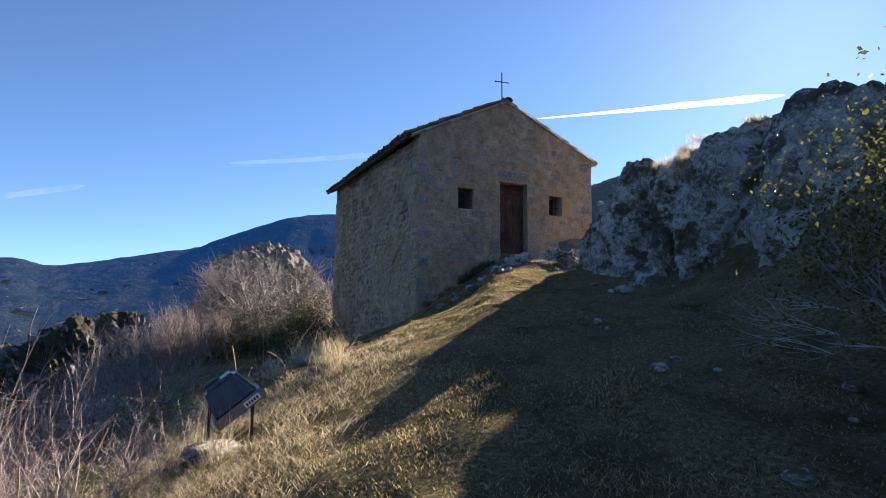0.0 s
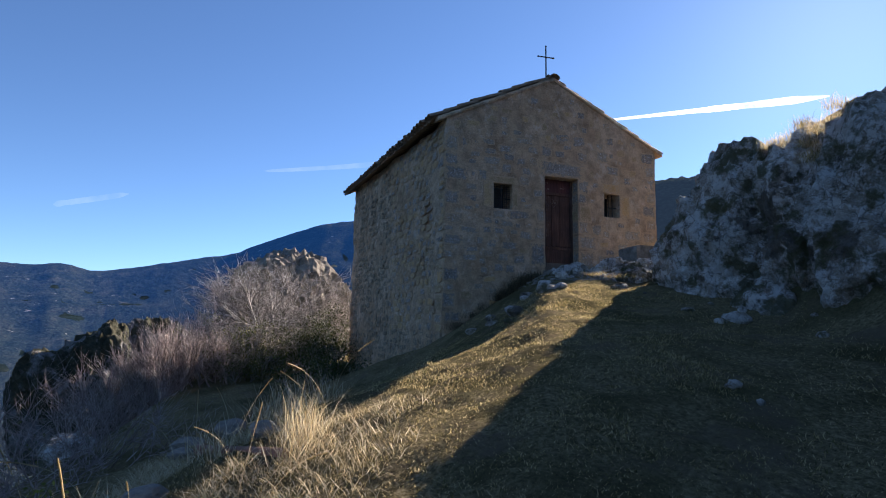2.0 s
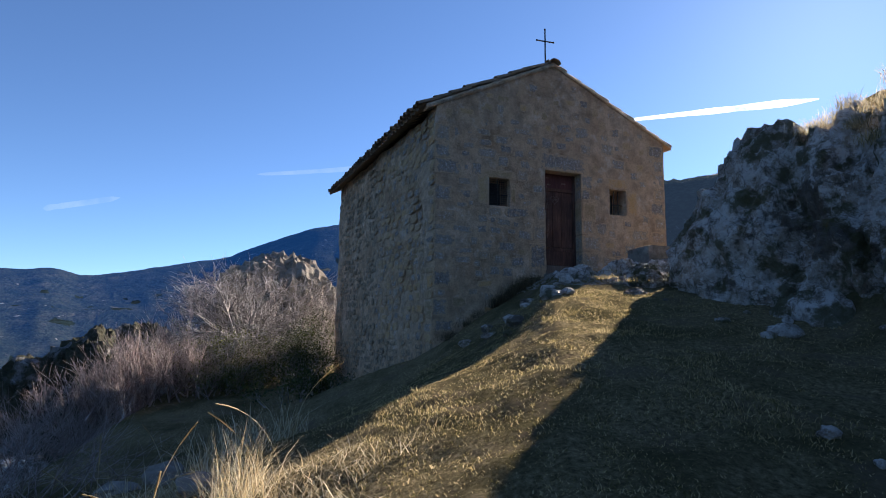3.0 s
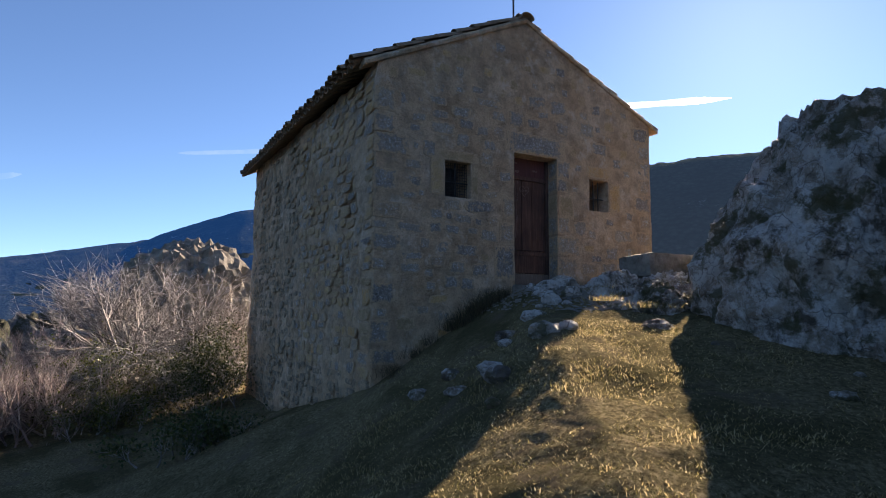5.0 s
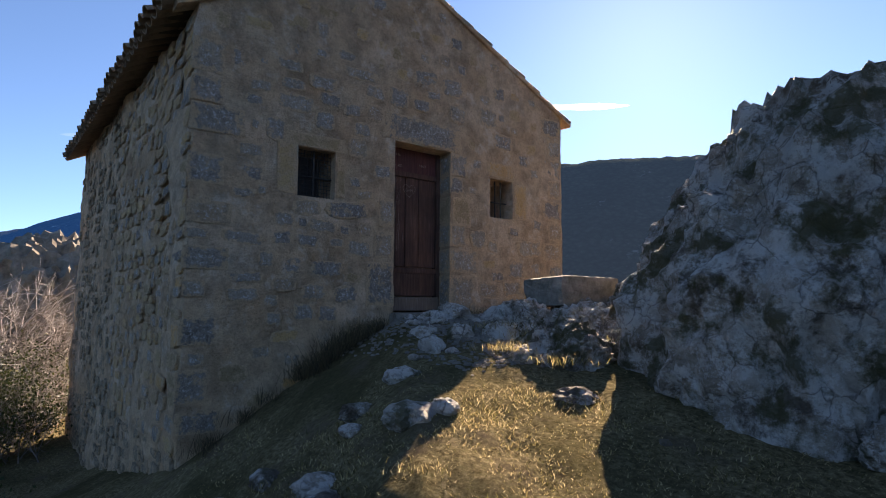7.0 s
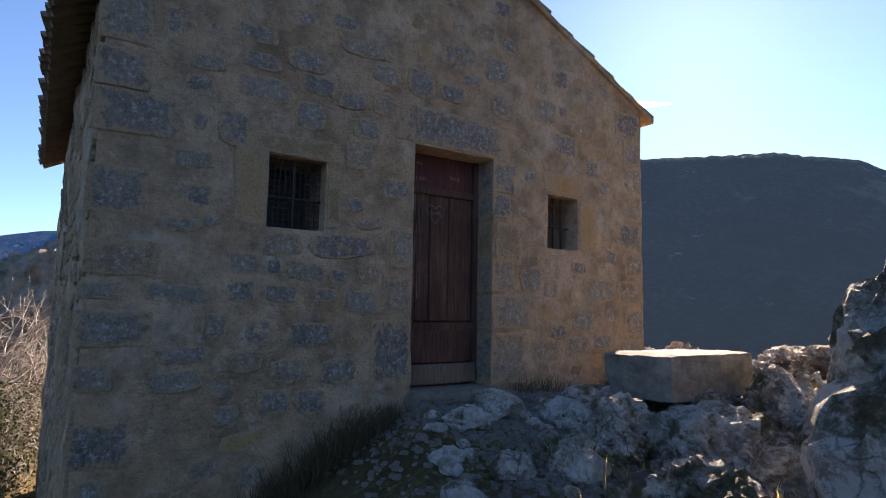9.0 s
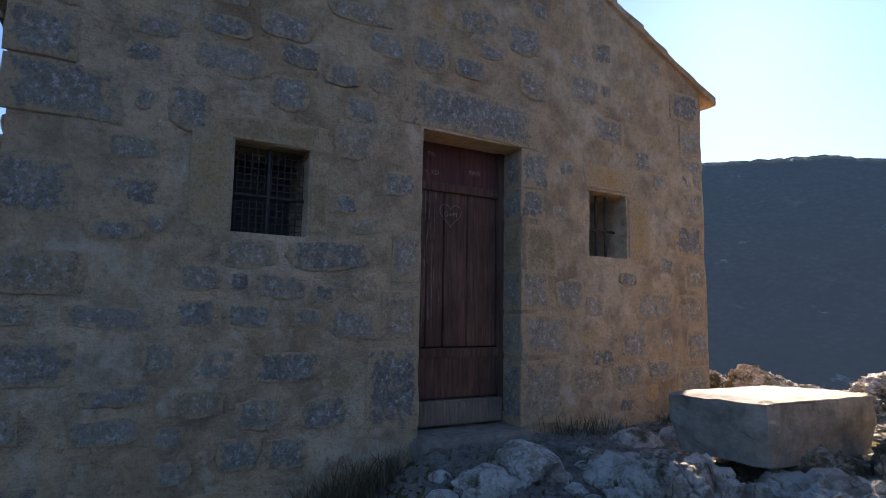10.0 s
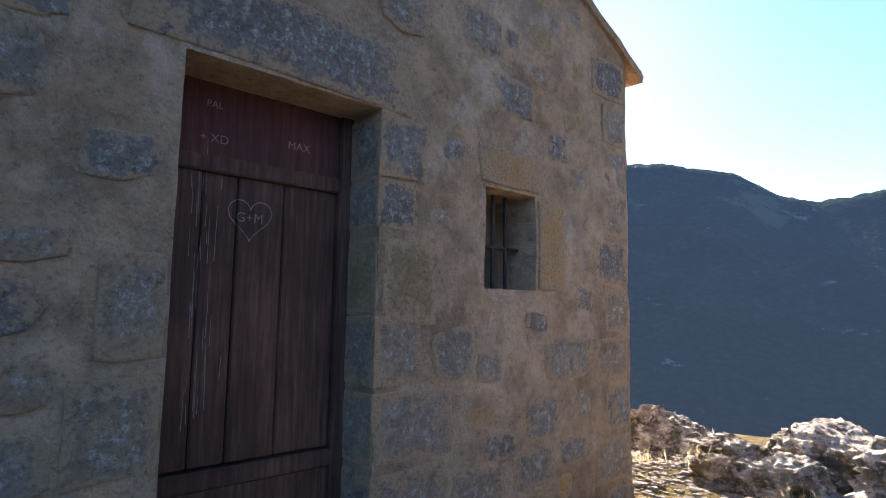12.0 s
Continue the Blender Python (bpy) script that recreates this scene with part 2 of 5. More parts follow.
GRASS = material("turf_blades", leaf_build([(0.0, (0.06, 0.055, 0.02)), (0.3, (0.17, 0.145, 0.05)), (0.6, (0.38, 0.29, 0.13)), (1.0, (0.62, 0.51, 0.28))], 0.5), 0.7)
STRAW = material("straw_blades", leaf_build([(0.0, (0.28, 0.21, 0.1)), (0.5, (0.55, 0.45, 0.27)), (1.0, (0.72, 0.64, 0.46))], 0.5), 0.65)
WEED = material("withered_weeds", leaf_build([(0.0, (0.05, 0.04, 0.025)), (0.6, (0.12, 0.09, 0.05)), (1.0, (0.2, 0.17, 0.09))], 0.25), 0.8)
LEAF = material("evergreen_leaf", leaf_build([(0.0, (0.04, 0.055, 0.012)), (0.6, (0.1, 0.11, 0.025)), (1.0, (0.2, 0.18, 0.05))]), 0.45)
LEAF_DARK = material("dark_leaf", leaf_build([(0.0, (0.025, 0.04, 0.012)), (0.7, (0.06, 0.075, 0.02)), (1.0, (0.12, 0.12, 0.03))], 0.3), 0.45)
LEAF_YELLOW = material("yellow_leaf", leaf_build([(0.0, (0.05, 0.07, 0.015)), (0.5, (0.14, 0.16, 0.03)), (1.0, (0.34, 0.33, 0.07))], 0.5), 0.4)
BARK = material("grey_bark", leaf_build([(0.0, (0.12, 0.105, 0.095)), (0.6, (0.27, 0.245, 0.22)), (1.0, (0.44, 0.41, 0.38))], 0.0), 0.8)
MAUVE = material("mauve_twigs", leaf_build([(0.0, (0.2, 0.15, 0.135)), (0.6, (0.42, 0.34, 0.31)), (1.0, (0.62, 0.54, 0.49))], 0.3), 0.75)
TWIG = material("bleached_twig", leaf_build([(0.0, (0.25, 0.22, 0.19)), (1.0, (0.5, 0.46, 0.4))], 0.0), 0.7)


def glass_build(nt, b):
    b.inputs["Base Color"].default_value = (0.02, 0.025, 0.03, 1)
    b.inputs["Specular IOR Level"].default_value = 0.5


GLASS = material("dark_glass", glass_build, 0.05)


def cloud_build(strength, cover):
    def f(nt, b):
        # sunlit white of contrail and cloud put in as emission
        em, tr, ms = node(nt, "Emission", Strength=strength), nt.nodes.new("ShaderNodeBsdfTransparent"), nt.nodes.new("ShaderNodeMixShader")
        em.inputs["Color"].default_value = (1, 1, 1, 1)
        fac = ramp(nt, noise_tex(nt, world_coords(nt), 0.006, 6, 0.6), [(0.3, grey(0.1 * cover)), (0.7, grey(cover))])
        nt.links.new(fac, ms.inputs[0])
        nt.links.new(tr.outputs[0], ms.inputs[1])
        nt.links.new(em.outputs[0], ms.inputs[2])
        nt.links.new(ms.outputs[0], nt.nodes["Material Output"].inputs["Surface"])
    return f


CLOUD = material("contrail_white", cloud_build(1.5, 0.65))
VEIL = material("thin_cloud", cloud_build(0.9, 0.055))


def crag_build(nt, b):
    co = world_coords(nt)
    wood = ramp(nt, noise_tex(nt, co, 0.9, 8, 0.8), [(0.35, (0.03, 0.035, 0.02)), (0.65, (0.1, 0.09, 0.055))])
    stone = ramp(nt, noise_tex(nt, co, 0.6, 9, 0.75), [(0.35, (0.1, 0.095, 0.09)), (0.65, (0.34, 0.32, 0.29))])
    bare = ramp(nt, noise_tex(nt, co, 0.14, 7, 0.7), [(0.5, grey(0)), (0.56, grey(1))])
    nt.links.new(mix(nt, bare, wood, stone), b.inputs["Base Color"])
    bump(nt, b, noise_tex(nt, co, 0.8, 9, 0.8), 1.0, 0.9)


def ranges_build(nt, b):
    co = world_coords(nt)
    wood = ramp(nt, noise_tex(nt, co, 0.011, 10, 0.75), [(0.36, (0.01, 0.016, 0.011)), (0.52, (0.024, 0.03, 0.02)), (0.7, (0.055, 0.053, 0.038))])
    # crowns drawn in colour, light at the middle and darker between
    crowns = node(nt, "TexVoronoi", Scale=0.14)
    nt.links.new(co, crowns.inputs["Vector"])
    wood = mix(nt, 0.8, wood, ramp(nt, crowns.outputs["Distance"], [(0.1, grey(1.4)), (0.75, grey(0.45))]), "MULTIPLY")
    meadow = ramp(nt, noise_tex(nt, co, 0.0035, 7, 0.7), [(0.66, grey(0)), (0.7, grey(0.7))])
    c = mix(nt, meadow, wood, (0.12, 0.11, 0.07))
    cliff = ramp(nt, noise_tex(nt, world_coords(nt, (1, 1, 0.45)), 0.02, 10, 0.75), [(0.62, grey(0)), (0.66, grey(0.8))])
    c = mix(nt, cliff, c, (0.2, 0.19, 0.17))
    nt.links.new(c, b.inputs["Base Color"])
    bump(nt, b, noise_tex(nt, co, 0.02, 9, 0.7), 1.0, 20.0)
    # distance haze painted as emission, greyer nearby and bluer far off
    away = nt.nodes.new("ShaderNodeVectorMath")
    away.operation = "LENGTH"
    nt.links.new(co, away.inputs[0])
    haze_glow = node(nt, "MapRange", From_Min=300.0, From_Max=3000.0)
    nt.links.new(away.outputs["Value"], haze_glow.inputs["Value"])
    nt.links.new(ramp(nt, haze_glow.outputs[0], [(0.0, (0.006, 0.0095, 0.015)), (0.23, (0.0055, 0.0108, 0.02)), (1.0, (0.0015, 0.012, 0.044))]), b.inputs["Emission Color"])
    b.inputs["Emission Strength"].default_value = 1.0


RANGES = material("haze_glow_ranges", ranges_build, 1.0)
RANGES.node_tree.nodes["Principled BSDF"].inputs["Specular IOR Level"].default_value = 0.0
CRAG = material("wooded_crag", crag_build, 1.0)
CRAG_STONE = material("tan_crag_stone", plain_build((0.07, 0.06, 0.045), (0.32, 0.28, 0.22), 0.9, 1.0), 1.0)


# ---- mesh helpers ----
def mesh_object(name, verts, faces, mat, parent=None, smooth=False):
    me = bpy.data.meshes.new(name)
    me.from_pydata(verts, [], faces)
    me.materials.append(mat)
    if smooth:
        me.polygons.foreach_set("use_smooth", [True] * len(me.polygons))
    me.update()
    ob = new(name, me)
    if parent:
        ob.parent = parent
    return ob


def part(name, bm, mat, parent, label="", smooth=False):
    me = bpy.data.meshes.new(name)
    bm.to_mesh(me)
    bm.free()
    me.materials.append(mat)
    if smooth:
        me.polygons.foreach_set("use_smooth", [True] * len(me.polygons))
    ob = new(name, me)
    ob.parent = parent
    return tagged(ob, label)


def box(bm, lo, hi, bevel=0.0):
    lo, hi = Vector(lo), Vector(hi)
    r = bmesh.ops.create_cube(bm, size=1, matrix=Matrix.Translation((lo + hi) / 2) @ Matrix.Diagonal((*(hi - lo), 1)))
    if bevel:
        bmesh.ops.bevel(bm, geom=list({e for v in r["verts"] for e in v.link_edges}), offset=bevel, segments=2, affect="EDGES")
    return r["verts"]


def fbm(x, y, z=0.0, octaves=4, gain=0.5):
    total, amp, f = 0.0, 1.0, 1.0
    for _ in range(octaves):
        total += amp * noise.noise((x * f, y * f, z * f))
        amp, f = amp * gain, f * 2.03
    return total


# ---- the lie of the land ----
START, AHEAD, ASIDE = (1.7, 0.67), (-0.855, 0.518), (0.518, 0.855)


def sstep(a, b, x):
    t = min(1.0, max(0.0, (x - a) / (b - a)))
    return t * t * (3 - 2 * t)


def along(x, y):
    dx, dy = x - START[0], y - START[1]
    return dx * AHEAD[0] + dy * AHEAD[1], dx * ASIDE[0] + dy * ASIDE[1]


def at(s, c):
    return START[0] + s * AHEAD[0] + c * ASIDE[0], START[1] + s * AHEAD[1] + c * ASIDE[1]


def hill_start(s):
    return 1.9 + 0.16 * max(0.0, 10.0 - s)


def near_height(x, y):
    s, c = along(x, y)
    z = 0.26 + 0.21 * min(s, 13.8) if s > -6 else -1.0
    k = 0.15 + 0.16 * (1 - sstep(5.5, 8.5, s)) + 0.46 * sstep(6.0, 11.5, s)
    z -= k * min(2.6, max(0.0, -c - 0.4))
    z -= 0.36 * max(0.0, -c - 3.0)
    z -= 0.7 * max(0.0, -c - 6.5 - 5.0 * sstep(7.0, 11.0, s))
    up = max(0.0, c - hill_start(s))
    rise = 2.35 * sstep(0.0, 2.3, up) + 0.3 * max(0.0, up - 1.0)
    z += rise * (1 - sstep(11.8, 13.4, s - 0.3 * max(0.0, c - 2.0))) * (0.35 + 0.65 * sstep(2.0, 8.0, s))
    brink = 12.9 + 0.6 * noise.noise((x * 0.5, 0.0, 4.0)) + 0.25 * max(0.0, x + 8.0)
    z -= 1.5 * max(0.0, y - brink) * sstep(0.0, 1.0, y - brink)
    # the shelf below the path that carries the shrubs, falling to the ravine
    out = -1.0 - (x + 8.0) / 6.0 - y
    shelf = 0.06 * max(0.0, -12.0 - x) + 0.1 * max(0.0, -out) - 0.8 * max(0.0, out) - 0.4 * max(0.0, x + 8.0) - 0.5 * max(0.0, -23.0 - x)
    z = max(z, shelf)
    z += 0.05 * fbm(x * 0.9, y * 0.9) + 0.03 * fbm(x * 3.1, y * 3.1, 5.0)
    return z


SKYLINE_AZ = (-180, -177, -173, -169.5, -168, -166.5, -165.2, -164, -150, -100, -30, 40, 80, 99, 101.5, 104, 106.5, 110, 116, 126, 139, 141, 155, 170.5, 172, 175.3, 178.8, 180)
SKYLINE_EL = (6.2, 5.6, 4.7, 4.0, 3.9, 4.3, 4.35, 4.1, 4.5, 4.0, 5.0, 8.0, 10.0, 9.9, 9.6, 9.3, 10.1, 12.4, 13.8, 14.3, 13.6, 13.0, 10.5, 9.8, 9.5, 8.3, 6.9, 6.2)


def far_height(x, y):
    dx, dy = x + 4.0, y - 4.0
    r, az = math.hypot(dx, dy), math.degrees(math.atan2(dy, dx))
    el = float(np.interp(az, SKYLINE_AZ, SKYLINE_EL))
    near_ridge = sstep(80, 100, az) * (1 - sstep(142, 158, az))
    dist = 3200 - 2300 * near_ridge
    peak = 3.0 + dist * math.tan(radians(el))
    floor = -260 + 150 * near_ridge
    t = r / dist
    z = floor + (peak - floor) * max(0.0, (min(t, 1.0) - 0.3) / 0.7) ** 1.35
    amp = min(1.0, r / 1200) * (1 - 0.8 * sstep(0.7, 1.0, t))
    z += amp * dist * 0.022 * (abs(fbm(x / dist * 7, y / dist * 7, 3.0, 5)) - 0.4)
    z -= max(0.0, t - 1.0) * dist * 0.25
    z += near_ridge * sstep(300, 700, r) * 2.2 * fbm(x / 9, y / 9, 6.0, 2)
    z += 0.0012 * dist * fbm(x / dist * 60, y / dist * 60, 9.0, 3) * min(1.0, r / 600)
    return z


def height(x, y):
    s, c = along(x, y)
    r = math.hypot(x + 6, y - 5)
    edge = 14.5 + 2.0 * noise.noise((x * 0.05, y * 0.05, 1.0))
    if r > 400:
        return far_height(x, y)
    z = near_height(x, y)
    if r > edge:
        d = r - edge
        z -= 0.75 * d * sstep(0, 8, d) + 0.004 * d * d * 0.3
        z += 0.7 * sstep(0, 20, d) * fbm(x * 0.12, y * 0.12, 2.0)
    if r > 120:
        z = max(z, -260)
        f = sstep(120, 400, r)
        z = z * (1 - f) + far_height(x, y) * f
    return z


def build_ground():
    n_az = 480
    radii, r, step = [0.0], 0.0, 0.1
    while r < 4600:
        r += step
        radii.append(r)
        if r > 13:
            step = max(step, 0.035 * (r - 8))
    verts, faces = [(-6.0, 5.0, height(-6.0, 5.0))], []
    for r in radii[1:]:
        for k in range(n_az):
            a = 2 * math.pi * k / n_az
            x, y = -6.0 + r * math.cos(a), 5.0 + r * math.sin(a)
            verts.append((x, y, height(x, y)))
    for k in range(n_az):
        faces.append((0, 1 + k, 1 + (k + 1) % n_az))
    for i in range(len(radii) - 2):
        a, b = 1 + i * n_az, 1 + (i + 1) * n_az
        for k in range(n_az):
            k2 = (k + 1) % n_az
            faces.append((a + k, b + k, b + k2, a + k2))
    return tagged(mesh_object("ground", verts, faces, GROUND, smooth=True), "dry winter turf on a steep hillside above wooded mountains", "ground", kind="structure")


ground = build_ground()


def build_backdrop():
    """The far ranges, from beyond the valley to the skyline, with haze painted as a glow."""
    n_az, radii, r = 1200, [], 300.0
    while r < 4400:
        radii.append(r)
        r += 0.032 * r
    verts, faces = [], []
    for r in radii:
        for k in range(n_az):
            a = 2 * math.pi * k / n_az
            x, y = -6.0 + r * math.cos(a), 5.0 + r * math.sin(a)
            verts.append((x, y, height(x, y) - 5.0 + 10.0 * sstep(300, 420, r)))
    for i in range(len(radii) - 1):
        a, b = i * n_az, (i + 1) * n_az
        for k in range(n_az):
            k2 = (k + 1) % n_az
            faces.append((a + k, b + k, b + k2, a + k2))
    tagged(mesh_object("backdrop", verts, faces, RANGES, smooth=True), "wooded mountain ranges in the distance, their blue haze painted as a glow", "mountains", kind="structure")


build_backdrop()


# ---- chapel ----
FX, BX, LY, RY = -10.94, -18.6, 5.49, 10.66
MID, EAVE, RIDGE, SLOPE = 7.97, 6.17, 7.4, 0.475
DOOR = (7.74, 8.57, 3.2, 5.26)
WINS = ((6.54, 6.97, 4.45, 4.98), (9.24, 9.66, 4.49, 5.02))
chapel = new("chapel")
tagged(chapel, "small rustic stone chapel with ochre mortar and a clay tile roof", "chapel")


def breaks(lo, hi, step, fixed):
    pts = sorted({lo, hi, *fixed})
    out = []
    for a, b in zip(pts, pts[1:]):
        n = max(1, round((b - a) / step))
        out += [a + (b - a) * i / n for i in range(n)]
    return out + [hi]


def wall(name, place, us, zs, top, holes, thick, mat, label, cell=0.1, rough=0.02):
    """A wall with thickness: place(u, z, depth) gives the point; holes are (u0, u1, z0, z1)."""
    cols = breaks(us[0], us[1], cell, [v for h in holes for v in h[:2]])
    rows = breaks(zs[0], zs[1], cell, [v for h in holes for v in h[2:]])
    n_rows, up = len(rows), 14 if top else 0
    def zed(i, j):
        if j < n_rows:
            return rows[j]
        return rows[-1] + (j - n_rows + 1) / up * (top(cols[i]) - rows[-1])
    ids, verts, faces = {}, [], []
    def vert(i, j, side):
        if (i, j, side) not in ids:
            u, z = cols[i], zed(i, j)
            d = rough * fbm(u * 1.7, z * 1.7, len(name)) + 0.5 * rough * fbm(u * 7, z * 7, 3.0)
            ids[i, j, side] = len(verts)
            verts.append(place(u, z, d if side == 0 else -thick))
        return ids[i, j, side]
    def solid(i, j):
        if not (0 <= i < len(cols) - 1 and 0 <= j < n_rows - 1 + up):
            return False
        if j >= n_rows - 1:
            return True
        u, z = (cols[i] + cols[i + 1]) / 2, (rows[j] + rows[j + 1]) / 2
        return not any(h[0] < u < h[1] and h[2] < z < h[3] for h in holes)
    for i in range(len(cols) - 1):
        for j in range(n_rows - 1 + up):
            if not solid(i, j):
                continue
            q = [(i, j), (i + 1, j), (i + 1, j + 1), (i, j + 1)]
            faces.append([vert(*p, 0) for p in q])
            faces.append([vert(*p, 1) for p in reversed(q)])
            for (a, b), (di, dj) in zip(zip(q, q[1:] + q[:1]), ((0, -1), (1, 0), (0, 1), (-1, 0))):
                if not solid(i + di, j + dj):
                    faces.append([vert(*b, 0), vert(*a, 0), vert(*a, 1), vert(*b, 1)])
    return tagged(mesh_object(name, verts, faces, mat, chapel), label)


def gable(u):
    return RIDGE - SLOPE * abs(u - MID) + 0.02


def skew(x):
    return 0.043 * max(0.0, FX - x)


def lift(x):
    return 0.022 * max(0.0, FX - x)


front_wall = wall("front_wall", lambda u, z, d: (FX + d, u, z), (LY, RY), (1.2, EAVE - 0.1), gable, [DOOR, *WINS], 0.55, MORTAR, "front wall of ochre lime mortar with grey stones", 0.035, 0.013)
side_wall = wall("side_wall", lambda u, z, d: (u, LY - d - skew(u), z + lift(u) * (z > 4)), (BX, FX - 0.01), (-2.5, EAVE), None, [], 0.5, MORTAR, "side wall of rough rubble and mortar", 0.09, 0.05)
wall("side_wall", lambda u, z, d: (u, RY + d + 0.01 * max(0.0, 5.5 - z), z), (BX, FX - 0.01), (0.5, EAVE), None, [], 0.5, MORTAR, "side wall of rough rubble and mortar", 0.2, 0.03)
wall("back_wall", lambda u, z, d: (BX - d, u, z), (LY - 0.3, RY), (-2.5, EAVE), gable, [], 0.5, MORTAR, "back wall of rough rubble and mortar", 0.3, 0.03)


# roof: boarding, then canal tiles laid in courses
def roof_z(y, x):
    return RIDGE - SLOPE * abs(y - MID) + (lift(x) + 0.07 * sstep(0.0, 0.6, MID - y) if y < MID else 0.03)


def roof_deck(y_eave):
    bm = bmesh.new()
    pts = [bm.verts.new((x, y - (skew(x) if y < LY else 0), roof_z(y, x) + dz)) for x in (FX - 0.03, BX - 0.08) for y in (y_eave, MID) for dz in (0.0, 0.035)]
    bmesh.ops.convex_hull(bm, input=pts)
    return part("roof_deck", bm, DECK, chapel, "dark underside of the roof")


roof_deck(LY - 0.14), roof_deck(RY + 0.12)


def verge(y_eave):
    """The mortar bed that closes the tiles along the gable."""
    bm = bmesh.new()
    rows, n = [], 26
    for i in range(n + 1):
        y = y_eave + (MID - y_eave) * i / n
        z = RIDGE - SLOPE * abs(y - MID)
        j = 0.012 * fbm(y * 5, 2.0)
        rows.append([bm.verts.new(p) for p in ((FX - 0.2, y, z + 0.01), (FX + 0.035 + j, y, z + 0.005), (FX + 0.045 + j, y, z + 0.05), (FX + 0.0, y, z + 0.1 + j), (FX - 0.2, y, z + 0.09))])
    for a, b in zip(rows, rows[1:]):
        for k in range(5):
            bm.faces.new((a[k], a[(k + 1) % 5], b[(k + 1) % 5], b[k]))
    bm.faces.new(rows[0])
    bm.faces.new(rows[-1][::-1])
    bmesh.ops.recalc_face_normals(bm, faces=bm.faces[:])
    return part("verge", bm, MORTAR, chapel, "pale mortar verge along the gable")


verge(LY - 0.2), verge(RY + 0.2)


def tile_mesh(name, radius0, radius1, length, thick=0.014, sides=7):
    """A half-round canal tile along +x, open side down, wide end at x = 0."""
    bm = bmesh.new()
    rings = []
    for x, r in ((0.0, radius0), (length, radius1)):
        for rr in (r, r - thick):
            rings.append([bm.verts.new((x, rr * math.cos(math.pi * k / sides), rr * 0.8 * math.sin(math.pi * k / sides))) for k in range(sides + 1)])
    o0, i0, o1, i1 = rings
    for k in range(sides):
        bm.faces.new((o0[k], o0[k + 1], o1[k + 1], o1[k]))
        bm.faces.new((i0[k + 1], i0[k], i1[k], i1[k + 1]))
        bm.faces.new((o0[k + 1], o0[k], i0[k], i0[k + 1]))
        bm.faces.new((o1[k], o1[k + 1], i1[k + 1], i1[k]))
    me = bpy.data.meshes.new(name)
    bm.to_mesh(me)
    bm.free()
    me.materials.append(TILE)
    return me


roof = tagged(new("tile_covering"), "old clay canal tiles, brown and lichen grey")
roof.parent = chapel
cover_me, pan_me = tile_mesh("tile_cover", 0.1, 0.08, 0.46), tile_mesh("tile_pan", 0.1, 0.085, 0.46)
PITCH = math.degrees(math.atan(SLOPE))


def lay_tiles(side, covers_as_parts):
    rng = random.Random(5 + side)
    y_eave = LY - 0.34 if side < 0 else RY + 0.24
    n_col, n_row = 36, 9
    run = abs(y_eave - MID)
    joined = bmesh.new()
    for i in range(n_col):
        x = FX - 0.1 - i * (FX - BX - 0.1) / (n_col - 1)
        for j in range(n_row):
            y = y_eave - side * j * run / n_row
            xx, yy = x + rng.uniform(-0.012, 0.012), y - skew(x) * (side < 0) * (1 - j / n_row)
            yaw = (90 if side < 0 else -90) + rng.uniform(-2.5, 2.5)
            m = pose(xx, yy + rng.uniform(-0.025, 0.025), roof_z(yy, x) + 0.075 + rng.uniform(-0.008, 0.01), 0, 0, yaw) @ pose(0, 0, 0, 0, -PITCH + 3, 0)
            if covers_as_parts and j < 8:
                ob = new("roof_tile", cover_me)
                ob.parent, ob.matrix_local = roof, m
            else:
                joined.from_mesh(cover_me)
                bmesh.ops.transform(joined, matrix=m, verts=joined.verts[-32:])
        # pans lie the other way up between the covers
        for j in range(2):
            y = y_eave - side * (j * run / n_row + 0.02)
            xp = x - (FX - BX) / (n_col - 1) / 2
            yy = y - skew(xp) * (side < 0)
            m = pose(xp, yy, roof_z(yy, xp) + 0.075, 0, 0, 90 if side < 0 else -90) @ pose(0, 0, 0, 0, -PITCH, 0) @ pose(0, 0, 0, 180, 0, 0)
            joined.from_mesh(pan_me)
            joined.verts.ensure_lookup_table()
            bmesh.ops.transform(joined, matrix=m, verts=joined.verts[-32:])
    return tagged(part("tile_bed", joined, TILE, chapel), kind="stuff")


def ridge_tiles():
    me = tile_mesh("ridge_tile", 0.13, 0.11, 0.5)
    for i in range(17):
        ob = new("ridge_tile", me)
        ob.parent, ob.matrix_local = roof, pose(FX + 0.08 - i * 0.46, MID, RIDGE + 0.06 + lift(FX - i * 0.46), 0, 3, 180)


